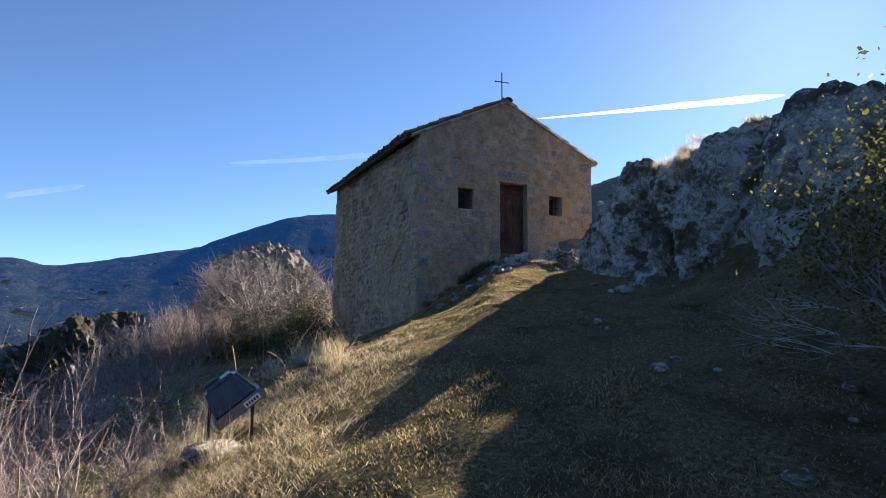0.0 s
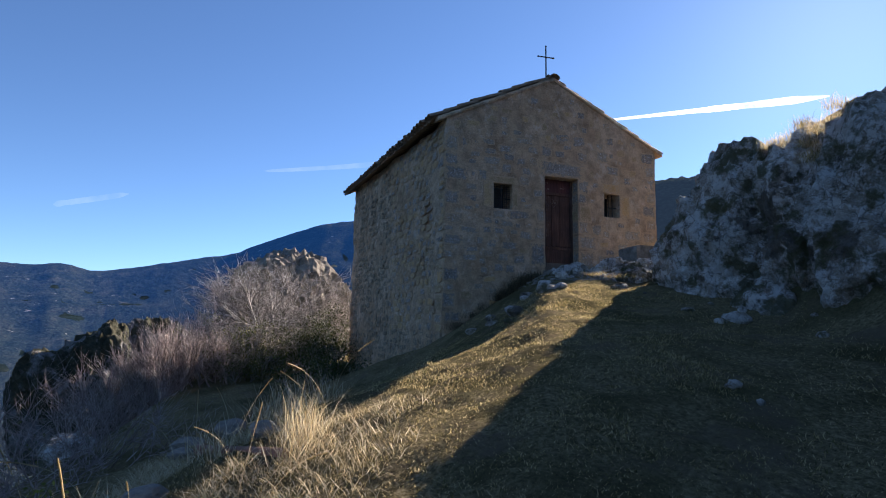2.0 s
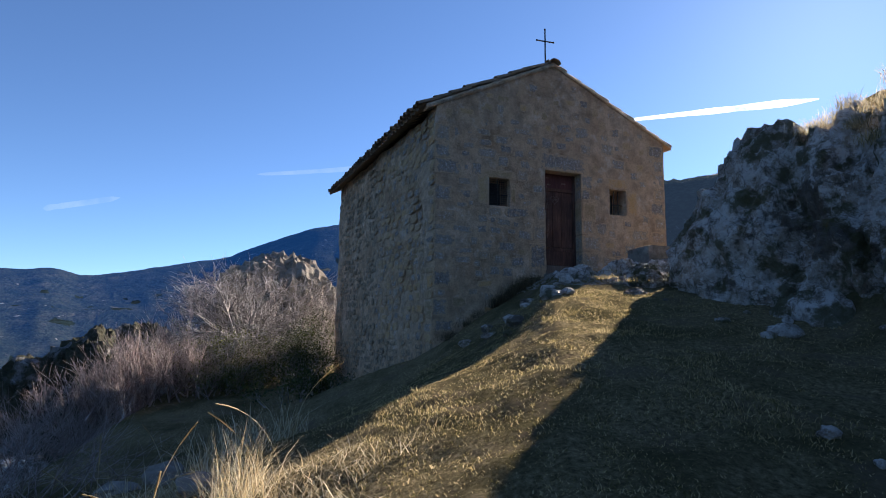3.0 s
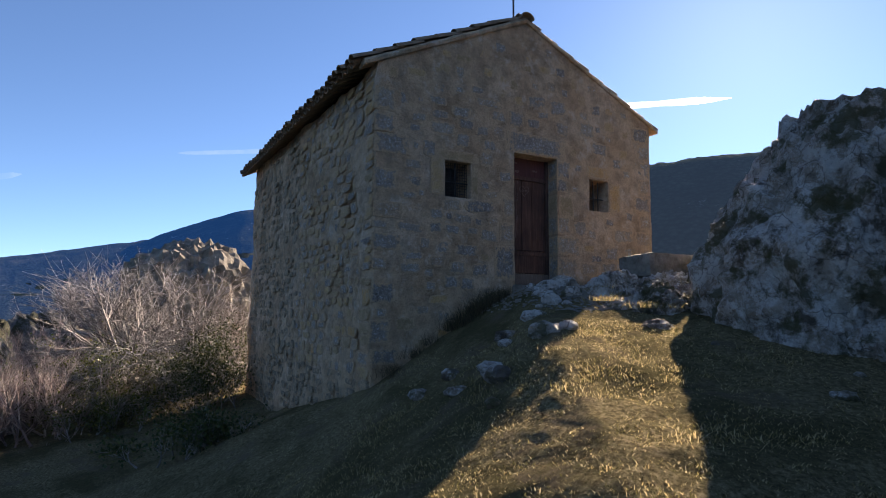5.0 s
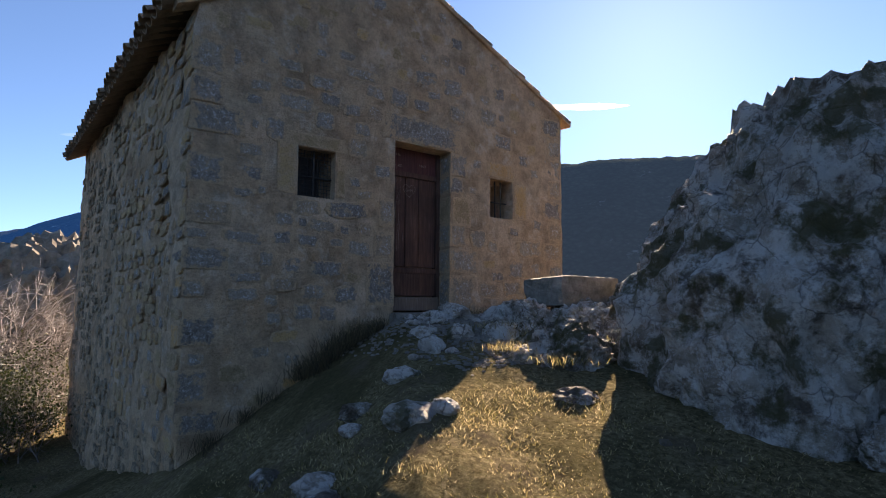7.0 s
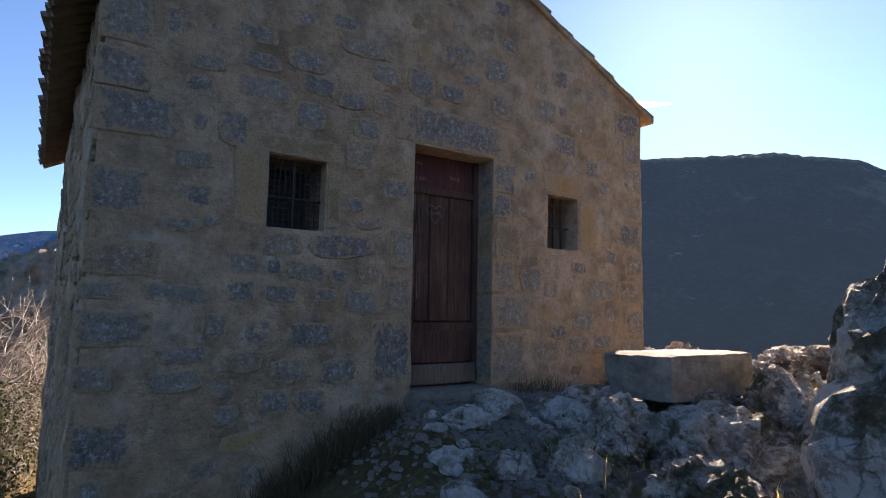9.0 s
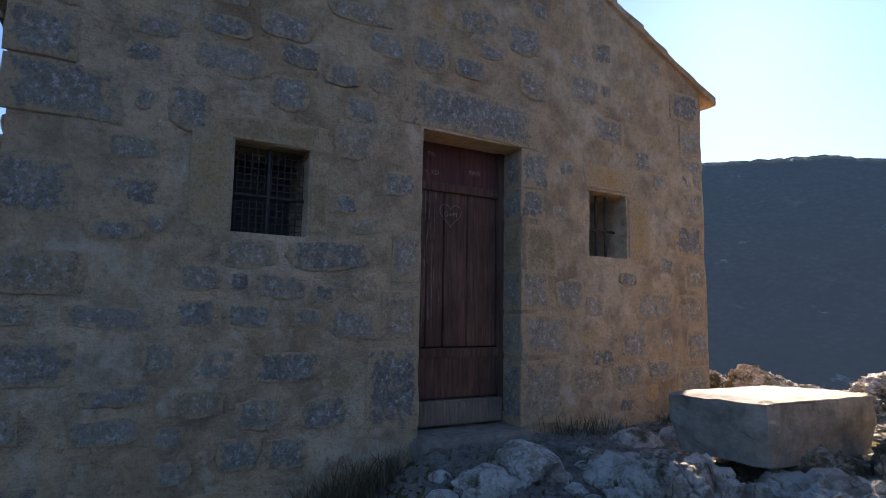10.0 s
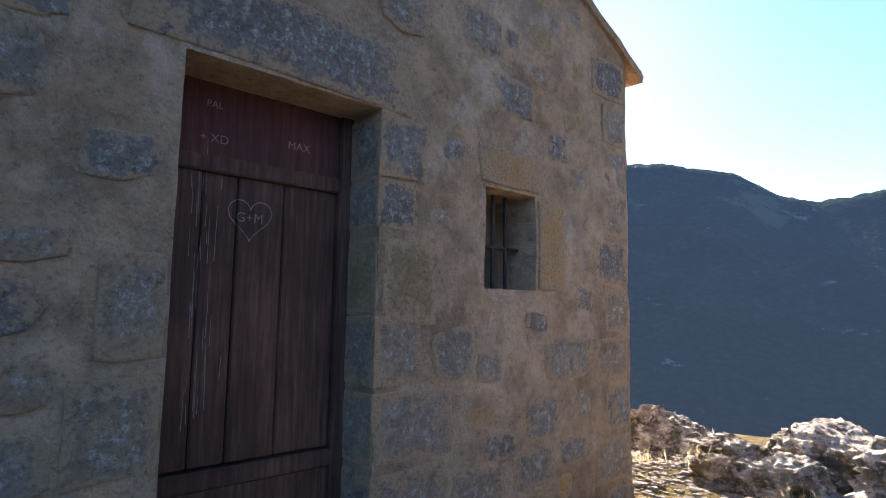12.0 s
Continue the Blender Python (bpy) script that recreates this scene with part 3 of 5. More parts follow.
# ---- wall stones ----
def stone_mesh(seed, edge=0.15, sides=22, square=0.6):
    """A unit stone plate in u, v with its face along +w, its outline broken and uneven."""
    rng = random.Random(seed)
    bm = bmesh.new()
    loops = []
    turn = rng.uniform(0, 9)
    def outline(a):
        return 1 + edge * 1.7 * noise.noise((math.cos(a) * 1.1 + turn, math.sin(a) * 1.1, seed)) + edge * 0.8 * noise.noise((math.cos(a) * 4 + turn, math.sin(a) * 4, seed + 5.0))
    for scale, w in ((1.0, -0.9), (0.985, 0.35), (0.93, 0.8), (0.55, 0.95)):
        ring = []
        for k in range(sides):
            a = 2 * math.pi * (k + 0.5) / sides
            cx, cy = math.cos(a), math.sin(a)
            sq = 1 / max(abs(cx), abs(cy))
            r = 0.5 * scale * (1 + (sq - 1) * square) * outline(a)
            ring.append(bm.verts.new((r * cx, r * cy, w + 0.5 * noise.noise((r * cx * 5 + turn, r * cy * 5, 1.0)) * (w > 0))))
        loops.append(ring)
    mid = bm.verts.new((rng.uniform(-0.1, 0.1), rng.uniform(-0.1, 0.1), 1.0))
    for a, b in zip(loops, loops[1:]):
        for k in range(sides):
            bm.faces.new((a[k], a[(k + 1) % sides], b[(k + 1) % sides], b[k]))
    for k in range(sides):
        bm.faces.new((loops[-1][k], loops[-1][(k + 1) % sides], mid))
    me = bpy.data.meshes.new("stone")
    bm.to_mesh(me)
    bm.free()
    me.materials.append(STONE)
    return me


FIELD = [stone_mesh(20 + k) for k in range(10)]
DRESSED = [stone_mesh(50 + k, 0.05, 20, 0.96) for k in range(5)]
FRONT = Matrix(((0, 0, 1, 0), (1, 0, 0, 0), (0, 1, 0, 0), (0, 0, 0, 1)))
SIDE = Matrix(((1, 0, 0, 0), (0, 0, -1, 0), (0, 1, 0, 0), (0, 0, 0, 1)))


def set_stone(parent, me, place, axes, w, h, proud, mat=None, name="stone", tilt=0.0):
    ob = new(name, me)
    ob.parent = parent
    ob.matrix_local = Matrix.Translation(place) @ axes @ pose(0, 0, 0, 0, 0, tilt) @ Matrix.Diagonal((w, h, proud, 1))
    if mat:
        ob.material_slots[0].link = "OBJECT"
        ob.material_slots[0].material = mat
    return ob


# stones seen in the front wall: middle y, middle z, width, height
QUOINS = ((5.6, 5.38, 0.3, 0.26), (5.71, 5.1, 0.52, 0.28), (5.6, 5.72, 0.3, 0.34), (5.67, 4.18, 0.42, 0.22), (5.56, 3.97, 0.22, 0.1), (5.66, 3.74, 0.42, 0.22), (5.56, 3.45, 0.2, 0.16), (5.62, 3.05, 0.34, 0.26), (5.58, 2.55, 0.28, 0.3), (5.66, 2.22, 0.4, 0.2), (5.62, 4.6, 0.34, 0.3))
FIELD_A = ((6.06, 5.38, 0.2, 0.11), (6.49, 5.44, 0.42, 0.18), (6.12, 5.54, 0.23, 0.11), (6.46, 5.64, 0.28, 0.12), (6.8, 5.73, 0.3, 0.16), (7.26, 5.95, 0.46, 0.13), (6.89, 5.56, 0.24, 0.14), (6.83, 5.31, 0.23, 0.21), (7.17, 5.5, 0.22, 0.14), (7.45, 5.53, 0.23, 0.2), (7.46, 5.78, 0.25, 0.16), (6.28, 5.12, 0.2, 0.23), (6.07, 5.12, 0.08, 0.11), (7.24, 5.08, 0.25, 0.22), (5.99, 4.41, 0.23, 0.09), (6.17, 4.46, 0.09, 0.09), (6.65, 4.33, 0.31, 0.17), (7.13, 4.35, 0.5, 0.18), (6.41, 4.18, 0.21, 0.14), (6.61, 4.17, 0.09, 0.1), (6.83, 4.15, 0.31, 0.13), (7.1, 4.12, 0.12, 0.1))
FIELD_B = ((6.39, 3.99, 0.21, 0.14), (6.67, 3.98, 0.23, 0.12), (6.0, 3.96, 0.4, 0.12), (7.0, 3.98, 0.18, 0.1), (7.29, 3.93, 0.31, 0.17), (6.23, 3.76, 0.15, 0.16), (6.9, 3.69, 0.37, 0.17), (6.05, 3.57, 0.34, 0.1), (6.43, 3.51, 0.26, 0.14), (6.75, 3.44, 0.28, 0.16), (7.13, 3.42, 0.28, 0.17), (6.02, 3.4, 0.31, 0.13), (6.65, 3.23, 0.21, 0.17), (6.91, 3.21, 0.22, 0.17), (7.21, 4.68, 0.13, 0.12), (7.34, 4.55, 0.22, 0.1))
FIELD_C = ((7.57, 4.85, 0.22, 0.16), (9.03, 4.17, 0.27, 0.24), (9.28, 4.09, 0.18, 0.15), (9.2, 3.51, 0.37, 0.2), (9.37, 3.69, 0.25, 0.12), (9.71, 3.8, 0.29, 0.23), (9.97, 4.1, 0.44, 0.22), (9.46, 5.55, 0.36, 0.21), (8.6, 6.11, 0.32, 0.24), (7.79, 5.79, 0.26, 0.24), (8.18, 6.14, 0.37, 0.18), (8.11, 5.77, 0.25, 0.15), (8.69, 5.77, 0.26, 0.22), (9.2, 5.84, 0.31, 0.24), (8.3, 5.94, 0.23, 0.11), (10.11, 5.19, 0.23, 0.13), (9.64, 3.54, 0.32, 0.2), (10.0, 3.58, 0.27, 0.14), (9.66, 4.32, 0.19, 0.1))
JAMBS = ((7.6, 4.0, 0.26, 0.31), (7.56, 3.55, 0.36, 0.5), (8.69, 4.2, 0.26, 0.3), (8.79, 3.87, 0.46, 0.3), (8.77, 3.46, 0.42, 0.46), (8.7, 5.1, 0.27, 0.28), (8.67, 4.84, 0.22, 0.22), (7.63, 4.38, 0.2, 0.34))
RIGHT_QUOINS = tuple((10.5 - 0.06 * (k % 2), 3.15 + 0.31 * k, 0.28 + 0.12 * (k % 2), 0.27) for k in range(10))


def front_stones():
    rng = random.Random(11)
    taken = []
    for k, (y, z, w, h) in enumerate(QUOINS + JAMBS + RIGHT_QUOINS):
        set_stone(front_wall, DRESSED[k % 5], (FX + 0.003, y, z), FRONT, w, h, 0.006, None, "quoin" if not len(QUOINS) <= k < len(QUOINS) + len(JAMBS) else "jamb_stone")
        taken.append((y, z, w, h))
    for k, (y, z, w, h) in enumerate(FIELD_A + FIELD_B + FIELD_C):
        set_stone(front_wall, FIELD[k % 10], (FX + 0.003, y, z), FRONT, w * 1.05, h * 1.05, 0.009, None, "stone", rng.uniform(-6, 6))
        taken.append((y, z, w, h))
    for y, z, w, h, kind in ((8.16, 5.43, 1.16, 0.32, STONE), (6.42, 4.74, 0.22, 0.56, OCHRE), (6.74, 5.06, 0.72, 0.15, OCHRE), (7.04, 4.7, 0.1, 0.44, OCHRE), (9.8, 4.75, 0.24, 0.5, OCHRE), (9.44, 5.14, 0.5, 0.2, OCHRE), (8.75, 4.5, 0.3, 0.38, OCHRE)):
        set_stone(front_wall, DRESSED[int(y * 10) % 5], (FX + 0.005, y, z), FRONT, w, h, 0.008, kind, "lintel" if w > 0.45 else "dressed_stone", -1.5 if w > 1 else 0)
        taken.append((y, z, w, h))
    taken += [((h[0] + h[1]) / 2, (h[2] + h[3]) / 2, h[1] - h[0] + 0.1, h[3] - h[2] + 0.1) for h in (DOOR, *WINS)]
    for z, h in ((4.2, 0.3), (3.87, 0.3), (3.46, 0.46), (5.1, 0.28), (4.84, 0.22), (4.52, 0.34)):
        set_stone(front_wall, DRESSED[int(z * 10) % 5], (FX - 0.115, DOOR[1], z), SIDE, 0.23, h, 0.007, OCHRE if 4.4 < z < 4.6 else None, "jamb_stone")
    count = 0
    for _ in range(4000):
        y, z = rng.uniform(LY + 0.1, RY - 0.15), rng.uniform(1.9, 7.2)
        w, h = rng.uniform(0.13, 0.36), rng.uniform(0.1, 0.2)
        if z + h / 2 > gable(y + w / 2 * (1 if y > MID else -1)) - 0.05:
            continue
        if any(abs(y - a) < (w + c) / 2 + 0.03 and abs(z - b) < (h + d) / 2 + 0.03 for a, b, c, d in taken):
            continue
        taken.append((y, z, w, h))
        set_stone(front_wall, rng.choice(FIELD), (FX - 0.003, y, z), FRONT, w, h, rng.uniform(0.004, 0.01), OCHRE if rng.random() < 0.4 else None, "stone", rng.uniform(-6, 6))
        count += 1
        if count > 190:
            break


def side_stones():
    rng = random.Random(12)
    joined, count, z = bmesh.new(), 0, 0.3
    while z < EAVE - 0.1:
        h = rng.uniform(0.1, 0.2)
        x = FX - 0.05
        while x > BX + 0.3:
            w = rng.uniform(0.14, 0.42) if x < FX - 0.3 else rng.uniform(0.3, 0.5)
            hh = h * rng.uniform(0.6, 1.15)
            xc, zc = x - w / 2, z + h / 2 + rng.uniform(-0.04, 0.04)
            proud = rng.uniform(0.006, 0.022)
            m = Matrix.Translation((xc, LY - skew(xc) - 0.005, zc + lift(xc) * (zc > 4))) @ SIDE @ pose(0, 0, 0, 0, 0, rng.uniform(-5, 5)) @ Matrix.Diagonal((w * 0.94, hh * 0.94, proud, 1))
            me = rng.choice(FIELD)
            ochre = rng.random() < 0.55
            if count < 300 and xc > -14.5 and zc > 1.9:
                ob = new("stone", me)
                ob.parent, ob.matrix_local = side_wall, m
                if ochre:
                    ob.material_slots[0].link = "OBJECT"
                    ob.material_slots[0].material = OCHRE
                count += 1
            elif rng.random() < 0.9:
                n = len(joined.verts)
                joined.from_mesh(me)
                joined.verts.ensure_lookup_table()
                bmesh.ops.transform(joined, matrix=m, verts=joined.verts[n:])
            x -= w + rng.uniform(0.01, 0.05)
        z += h + 0.015
    tagged(part("rubble", joined, STONE_FAR, chapel), kind="stuff")


# ---- door, windows, cross ----
def build_door():
    door = tagged(new("door_1"), "closed weathered dark wooden plank door with carved scratches", "door", kind="structure")
    x0, (y0, y1, z0, z1) = FX - 0.24, DOOR
    def piece(name, lo, hi, mat=WOOD, bevel=0.006, label=""):
        bm = bmesh.new()
        box(bm, lo, hi, bevel)
        return part(name, bm, mat, door, label)
    leaf_top = 4.9
    piece("frame_post", (x0 - 0.07, y0 - 0.03, z0 + 0.1), (x0 + 0.02, y0 + 0.035, z1 + 0.02))
    piece("frame_post", (x0 - 0.07, y1 - 0.06, z0 + 0.1), (x0 + 0.02, y1 + 0.03, z1 + 0.02))
    piece("transom_panel", (x0 - 0.05, y0 + 0.03, leaf_top + 0.06), (x0, y1 - 0.06, z1 + 0.02), WOOD_DARK)
    piece("transom_bar", (x0 - 0.05, y0 + 0.03, leaf_top), (x0 + 0.025, y1 - 0.06, leaf_top + 0.065))
    widths = (0.13, 0.14, 0.2, 0.26)
    y = y0 + 0.04
    for k, w in enumerate(widths):
        piece("plank", (x0 - 0.05, y, z0 + 0.58), (x0 - 0.004 * (k % 2), y + w - 0.006, leaf_top), WOOD, 0.005)
        y += w
    piece("bottom_rail", (x0 - 0.05, y0 + 0.03, z0 + 0.5), (x0 + 0.018, y1 - 0.06, z0 + 0.57))
    piece("bottom_board", (x0 - 0.05, y0 + 0.03, z0 + 0.22), (x0 + 0.004, y1 - 0.06, z0 + 0.5))
    piece("weather_board", (x0 - 0.05, y0 + 0.01, z0 + 0.04), (x0 + 0.05, y1 - 0.03, z0 + 0.21), WOOD_GREY, 0.012, "greyed weather board")
    # scratched heart and letters
    bm = bmesh.new()
    pts = []
    for k in range(25):
        a = 2 * math.pi * k / 24
        pts.append((0.0, 8.1 + 0.0058 * 16 * math.sin(a) ** 3, 4.74 + 0.0058 * (13 * math.cos(a) - 5 * math.cos(2 * a) - 2 * math.cos(3 * a) - math.cos(4 * a))))
    for p, q in zip(pts, pts[1:]):
        tube(bm, (x0 + 0.003, p[1], p[2]), (x0 + 0.003, q[1], q[2]), 0.0022, 0.0022)
    part("scratched_heart", bm, SCRATCH, door, "pale heart scratched into the wood")
    for text, y, z, size in (("G+M", 8.04, 4.72, 0.055), ("PAL", 7.9, 5.16, 0.04), ("MAX", 8.25, 5.06, 0.05), ("+ XD", 7.88, 5.02, 0.05)):
        cu = bpy.data.curves.new("lettering", "FONT")
        cu.body, cu.size, cu.extrude, cu.offset = text, size, 0.001, -0.0006
        ob = new("lettering", cu)
        ob.data.materials.append(SCRATCH)
        ob.parent = door
        ob.matrix_local = pose(x0 + 0.004, y, z, 90, 0, 90)
    rng = random.Random(8)
    bm = bmesh.new()
    for _ in range(34):
        y, z = 7.9 + rng.gauss(0.0, 0.035) + 0.02, rng.uniform(3.85, 4.85)
        tube(bm, (x0 + 0.001, y, z), (x0 + 0.001, y + rng.uniform(-0.004, 0.004), z + rng.uniform(0.05, 0.25)), 0.0016, 0.0008)
    part("worn_grain", bm, SCRATCH, door, "pale streaks of worn grain")
    sill = tagged(new("door_step"), "worn grey stone door step under the chapel door", "step", kind="structure")
    bm = bmesh.new()
    box(bm, (FX - 0.4, y0 - 0.05, z0 - 0.12), (FX + 0.12, y1 + 0.02, z0 + 0.02), 0.02)
    part("step_stone", bm, SLAB, sill)


def tube(bm, a, b, r0, r1, sides=3):
    a, b = Vector(a), Vector(b)
    d = (b - a).normalized()
    u = d.orthogonal().normalized()
    v = d.cross(u)
    ra = [bm.verts.new(a + r0 * (u * math.cos(2 * math.pi * k / sides) + v * math.sin(2 * math.pi * k / sides))) for k in range(sides)]
    rb = [bm.verts.new(b + r1 * (u * math.cos(2 * math.pi * k / sides) + v * math.sin(2 * math.pi * k / sides))) for k in range(sides)]
    for k in range(sides):
        bm.faces.new((ra[k], ra[(k + 1) % sides], rb[(k + 1) % sides], rb[k]))
    bm.faces.new(ra[::-1])
    bm.faces.new(rb)


def build_grille(win, number, mesh):
    y0, y1, z0, z1 = win
    g = tagged(new(f"window_{number}"), "small barred window with a rusty iron grille in a stone wall", "window", kind="structure")
    x0 = FX - (0.1 if mesh else 0.14)
    bars = 1 if mesh else 3
    for k in range(bars):
        y = y0 + (y1 - y0) * (k + 1) / (bars + 1)
        bm = bmesh.new()
        tube(bm, (x0, y, z0 - 0.02), (x0, y, z1 + 0.02), 0.011, 0.011, 8)
        part("bar", bm, IRON, g)
    bm = bmesh.new()
    tube(bm, (x0, y0 - 0.02, (z0 + z1) / 2 - 0.03), (x0, y1 + 0.02, (z0 + z1) / 2 - 0.03), 0.011, 0.011, 8)
    part("crossbar", bm, IRON, g)
    if mesh:
        bm = bmesh.new()
        n, k = 11, 13
        for i in range(n + 1):
            y = y0 + (y1 - y0) * i / n
            tube(bm, (x0 - 0.02, y, z0), (x0 - 0.02, y, z1), 0.004, 0.004, 4)
        for i in range(k + 1):
            z = z0 + (z1 - z0) * i / k
            tube(bm, (x0 - 0.024, y0, z), (x0 - 0.024, y1, z), 0.004, 0.004, 4)
        part("wire_mesh", bm, IRON, g, "fine welded wire mesh")
    # no real shutter: dark sheet added in place of the shaded interior
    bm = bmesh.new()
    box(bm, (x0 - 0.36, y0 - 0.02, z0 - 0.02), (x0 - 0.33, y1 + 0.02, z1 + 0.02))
    part("shutter", bm, IRON, g, "dark sheet standing in for the unlit interior")


def build_cross():
    c = tagged(new("iron_cross"), "plain black iron cross on the chapel's ridge", "cross")
    x, y, z = -11.35, 8.03, RIDGE + 0.1
    bm = bmesh.new()
    tube(bm, (x, y, z), (x, y, z + 0.93), 0.017, 0.015, 6)
    part("upright", bm, IRON, c)
    bm = bmesh.new()
    tube(bm, (x, y - 0.2, z + 0.66), (x, y + 0.2, z + 0.68), 0.014, 0.014, 6)
    part("arm", bm, IRON, c)
    for p in ((x, y - 0.2, z + 0.66), (x, y + 0.2, z + 0.68), (x, y, z + 0.93)):
        bm = bmesh.new()
        bmesh.ops.create_icosphere(bm, subdivisions=1, radius=0.024, matrix=Matrix.Translation(p))
        part("knob", bm, IRON, c)
    bm = bmesh.new()
    bmesh.ops.create_cone(bm, cap_ends=True, segments=8, radius1=0.1, radius2=0.03, depth=0.12, matrix=Matrix.Translation((x, y, z + 0.04)))
    part("footing", bm, MORTAR, c)


build_door()
build_grille(WINS[0], 1, True)
build_grille(WINS[1], 2, False)
build_cross()
lay_tiles(-1, True)
lay_tiles(1, False)
ridge_tiles()
front_stones()
side_stones()

# ---- rocks and slab ----
def rock_bmesh(centre, size, seed, detail=4, rough=0.35, turn=0.0, facets=9, fine=1.0):
    """A limestone block: a ball cut by random planes, then broken up by ridged noise."""
    rng = random.Random(seed)
    planes = [(Vector((rng.gauss(0, 1), rng.gauss(0, 1), rng.gauss(0, 0.8))).normalized(), rng.uniform(0.74, 0.95)) for _ in range(facets)]
    off = Vector((seed * 7.13, seed * 3.37, seed * 1.71))
    bm = bmesh.new()
    bmesh.ops.create_icosphere(bm, subdivisions=detail, radius=1)
    for v in bm.verts:
        p = v.co.copy()
        r = 1.0
        for n, d in planes:
            c = p.dot(n)
            if c > 1e-3:
                r = min(r, d / c)
        q = p * 1.6 + off
        r += rough * (0.28 * noise.noise(q) + 0.34 * (0.35 - abs(noise.noise(q * 2.3))) + 0.22 * (0.3 - abs(noise.noise(q * 5.1))) + fine * (0.07 * noise.noise(q * 11.0) + 0.035 * noise.noise(q * 23.0)))
        v.co = Vector((p.x * r * size[0], p.y * r * size[1], p.z * r * size[2]))
    bm.transform(pose(*centre, 0, 0, turn))
    return bm


def rock(centre, size, seed, detail=3, rough=0.4, turn=0.0, name="rock", label="grey weathered limestone rock half sunk in the turf", group="rocks by the chapel", mat=None):
    bm = rock_bmesh((0, 0, 0), size, seed, detail, rough, turn, 9, 1.9)
    me = bpy.data.meshes.new(name)
    bm.to_mesh(me)
    bm.free()
    me.materials.append(mat or ROCK)
    ob = new(name, me)
    ob.location = centre
    return tagged(ob, label, "rock", group)


def build_slab():
    s = tagged(new("stone_slab"), "thick pale stone slab lying level on rocks before the chapel", "stone slab")
    bm = bmesh.new()
    box(bm, (-0.36, -0.45, -0.31), (0.3, 0.45, 0.0))
    bmesh.ops.subdivide_edges(bm, edges=bm.edges[:], cuts=11, use_grid_fill=True)
    for v in bm.verts:
        x, y, z = v.co
        corner = (abs(x) / 0.36) ** 6 * (abs(y) / 0.45) ** 6
        under = sstep(0.12, 0.29, -z)
        v.co.x *= 1 - 0.14 * corner - 0.07 * under
        v.co.y *= 1 - 0.1 * corner - 0.05 * under
        rim = max(sstep(0.22, 0.36, abs(x)), sstep(0.36, 0.45, abs(y)))
        v.co.z -= 0.018 * rim * (z > -0.01)
        v.co += Vector((fbm(x * 7, y * 7, z * 7 + 3), fbm(x * 7 + 9, y * 7, z * 7), 0.4 * fbm(x * 9, y * 9 + 4, z))) * 0.016
    bm.transform(pose(-9.5, 9.16, 3.615, 0, -2, -4))
    part("block", bm, SLAB, s)


CRAG_POINTS = []


def rock_top(x, y):
    pts = np.array(CRAG_POINTS)
    near = pts[np.hypot(pts[:, 0] - x, pts[:, 1] - y) < 0.12]
    return max(height(x, y), float(near[:, 2].max()) if len(near) else -99.0)


def build_outcrop():
    o = tagged(new("rock_outcrop"), "craggy grey limestone outcrop with lichen and tufts of dry grass", "rock outcrop")
    # along the walk, aside, height, half sizes, turn
    for k, (s, c, z, size, turn, detail) in enumerate((
            (11.75, 2.65, 2.88, (1.4, 1.4, 2.1), 20, 6), (10.7, 3.3, 2.7, (1.35, 1.4, 1.9), 60, 6), (9.5, 3.75, 2.8, (1.35, 1.35, 1.98), 100, 6),
            (8.2, 4.2, 2.8, (1.3, 1.3, 2.1), 10, 5), (10.0, 2.2, 1.9, (0.5, 0.65, 0.7), 70, 5), (12.35, 2.25, 3.05, (0.72, 0.75, 1.35), 0, 6), (11.2, 1.95, 2.3, (0.7, 0.55, 0.95), 40, 5), (12.95, 1.9, 2.75, (0.4, 0.45, 0.6), 15, 5))):
        x, y = at(s, c)
        bm = rock_bmesh((x, y, z), size, 31 + k, detail, 0.5, turn, 12)
        CRAG_POINTS.extend(v.co.to_tuple() for v in bm.verts)
        part("rock_face", bm, ROCK, o)


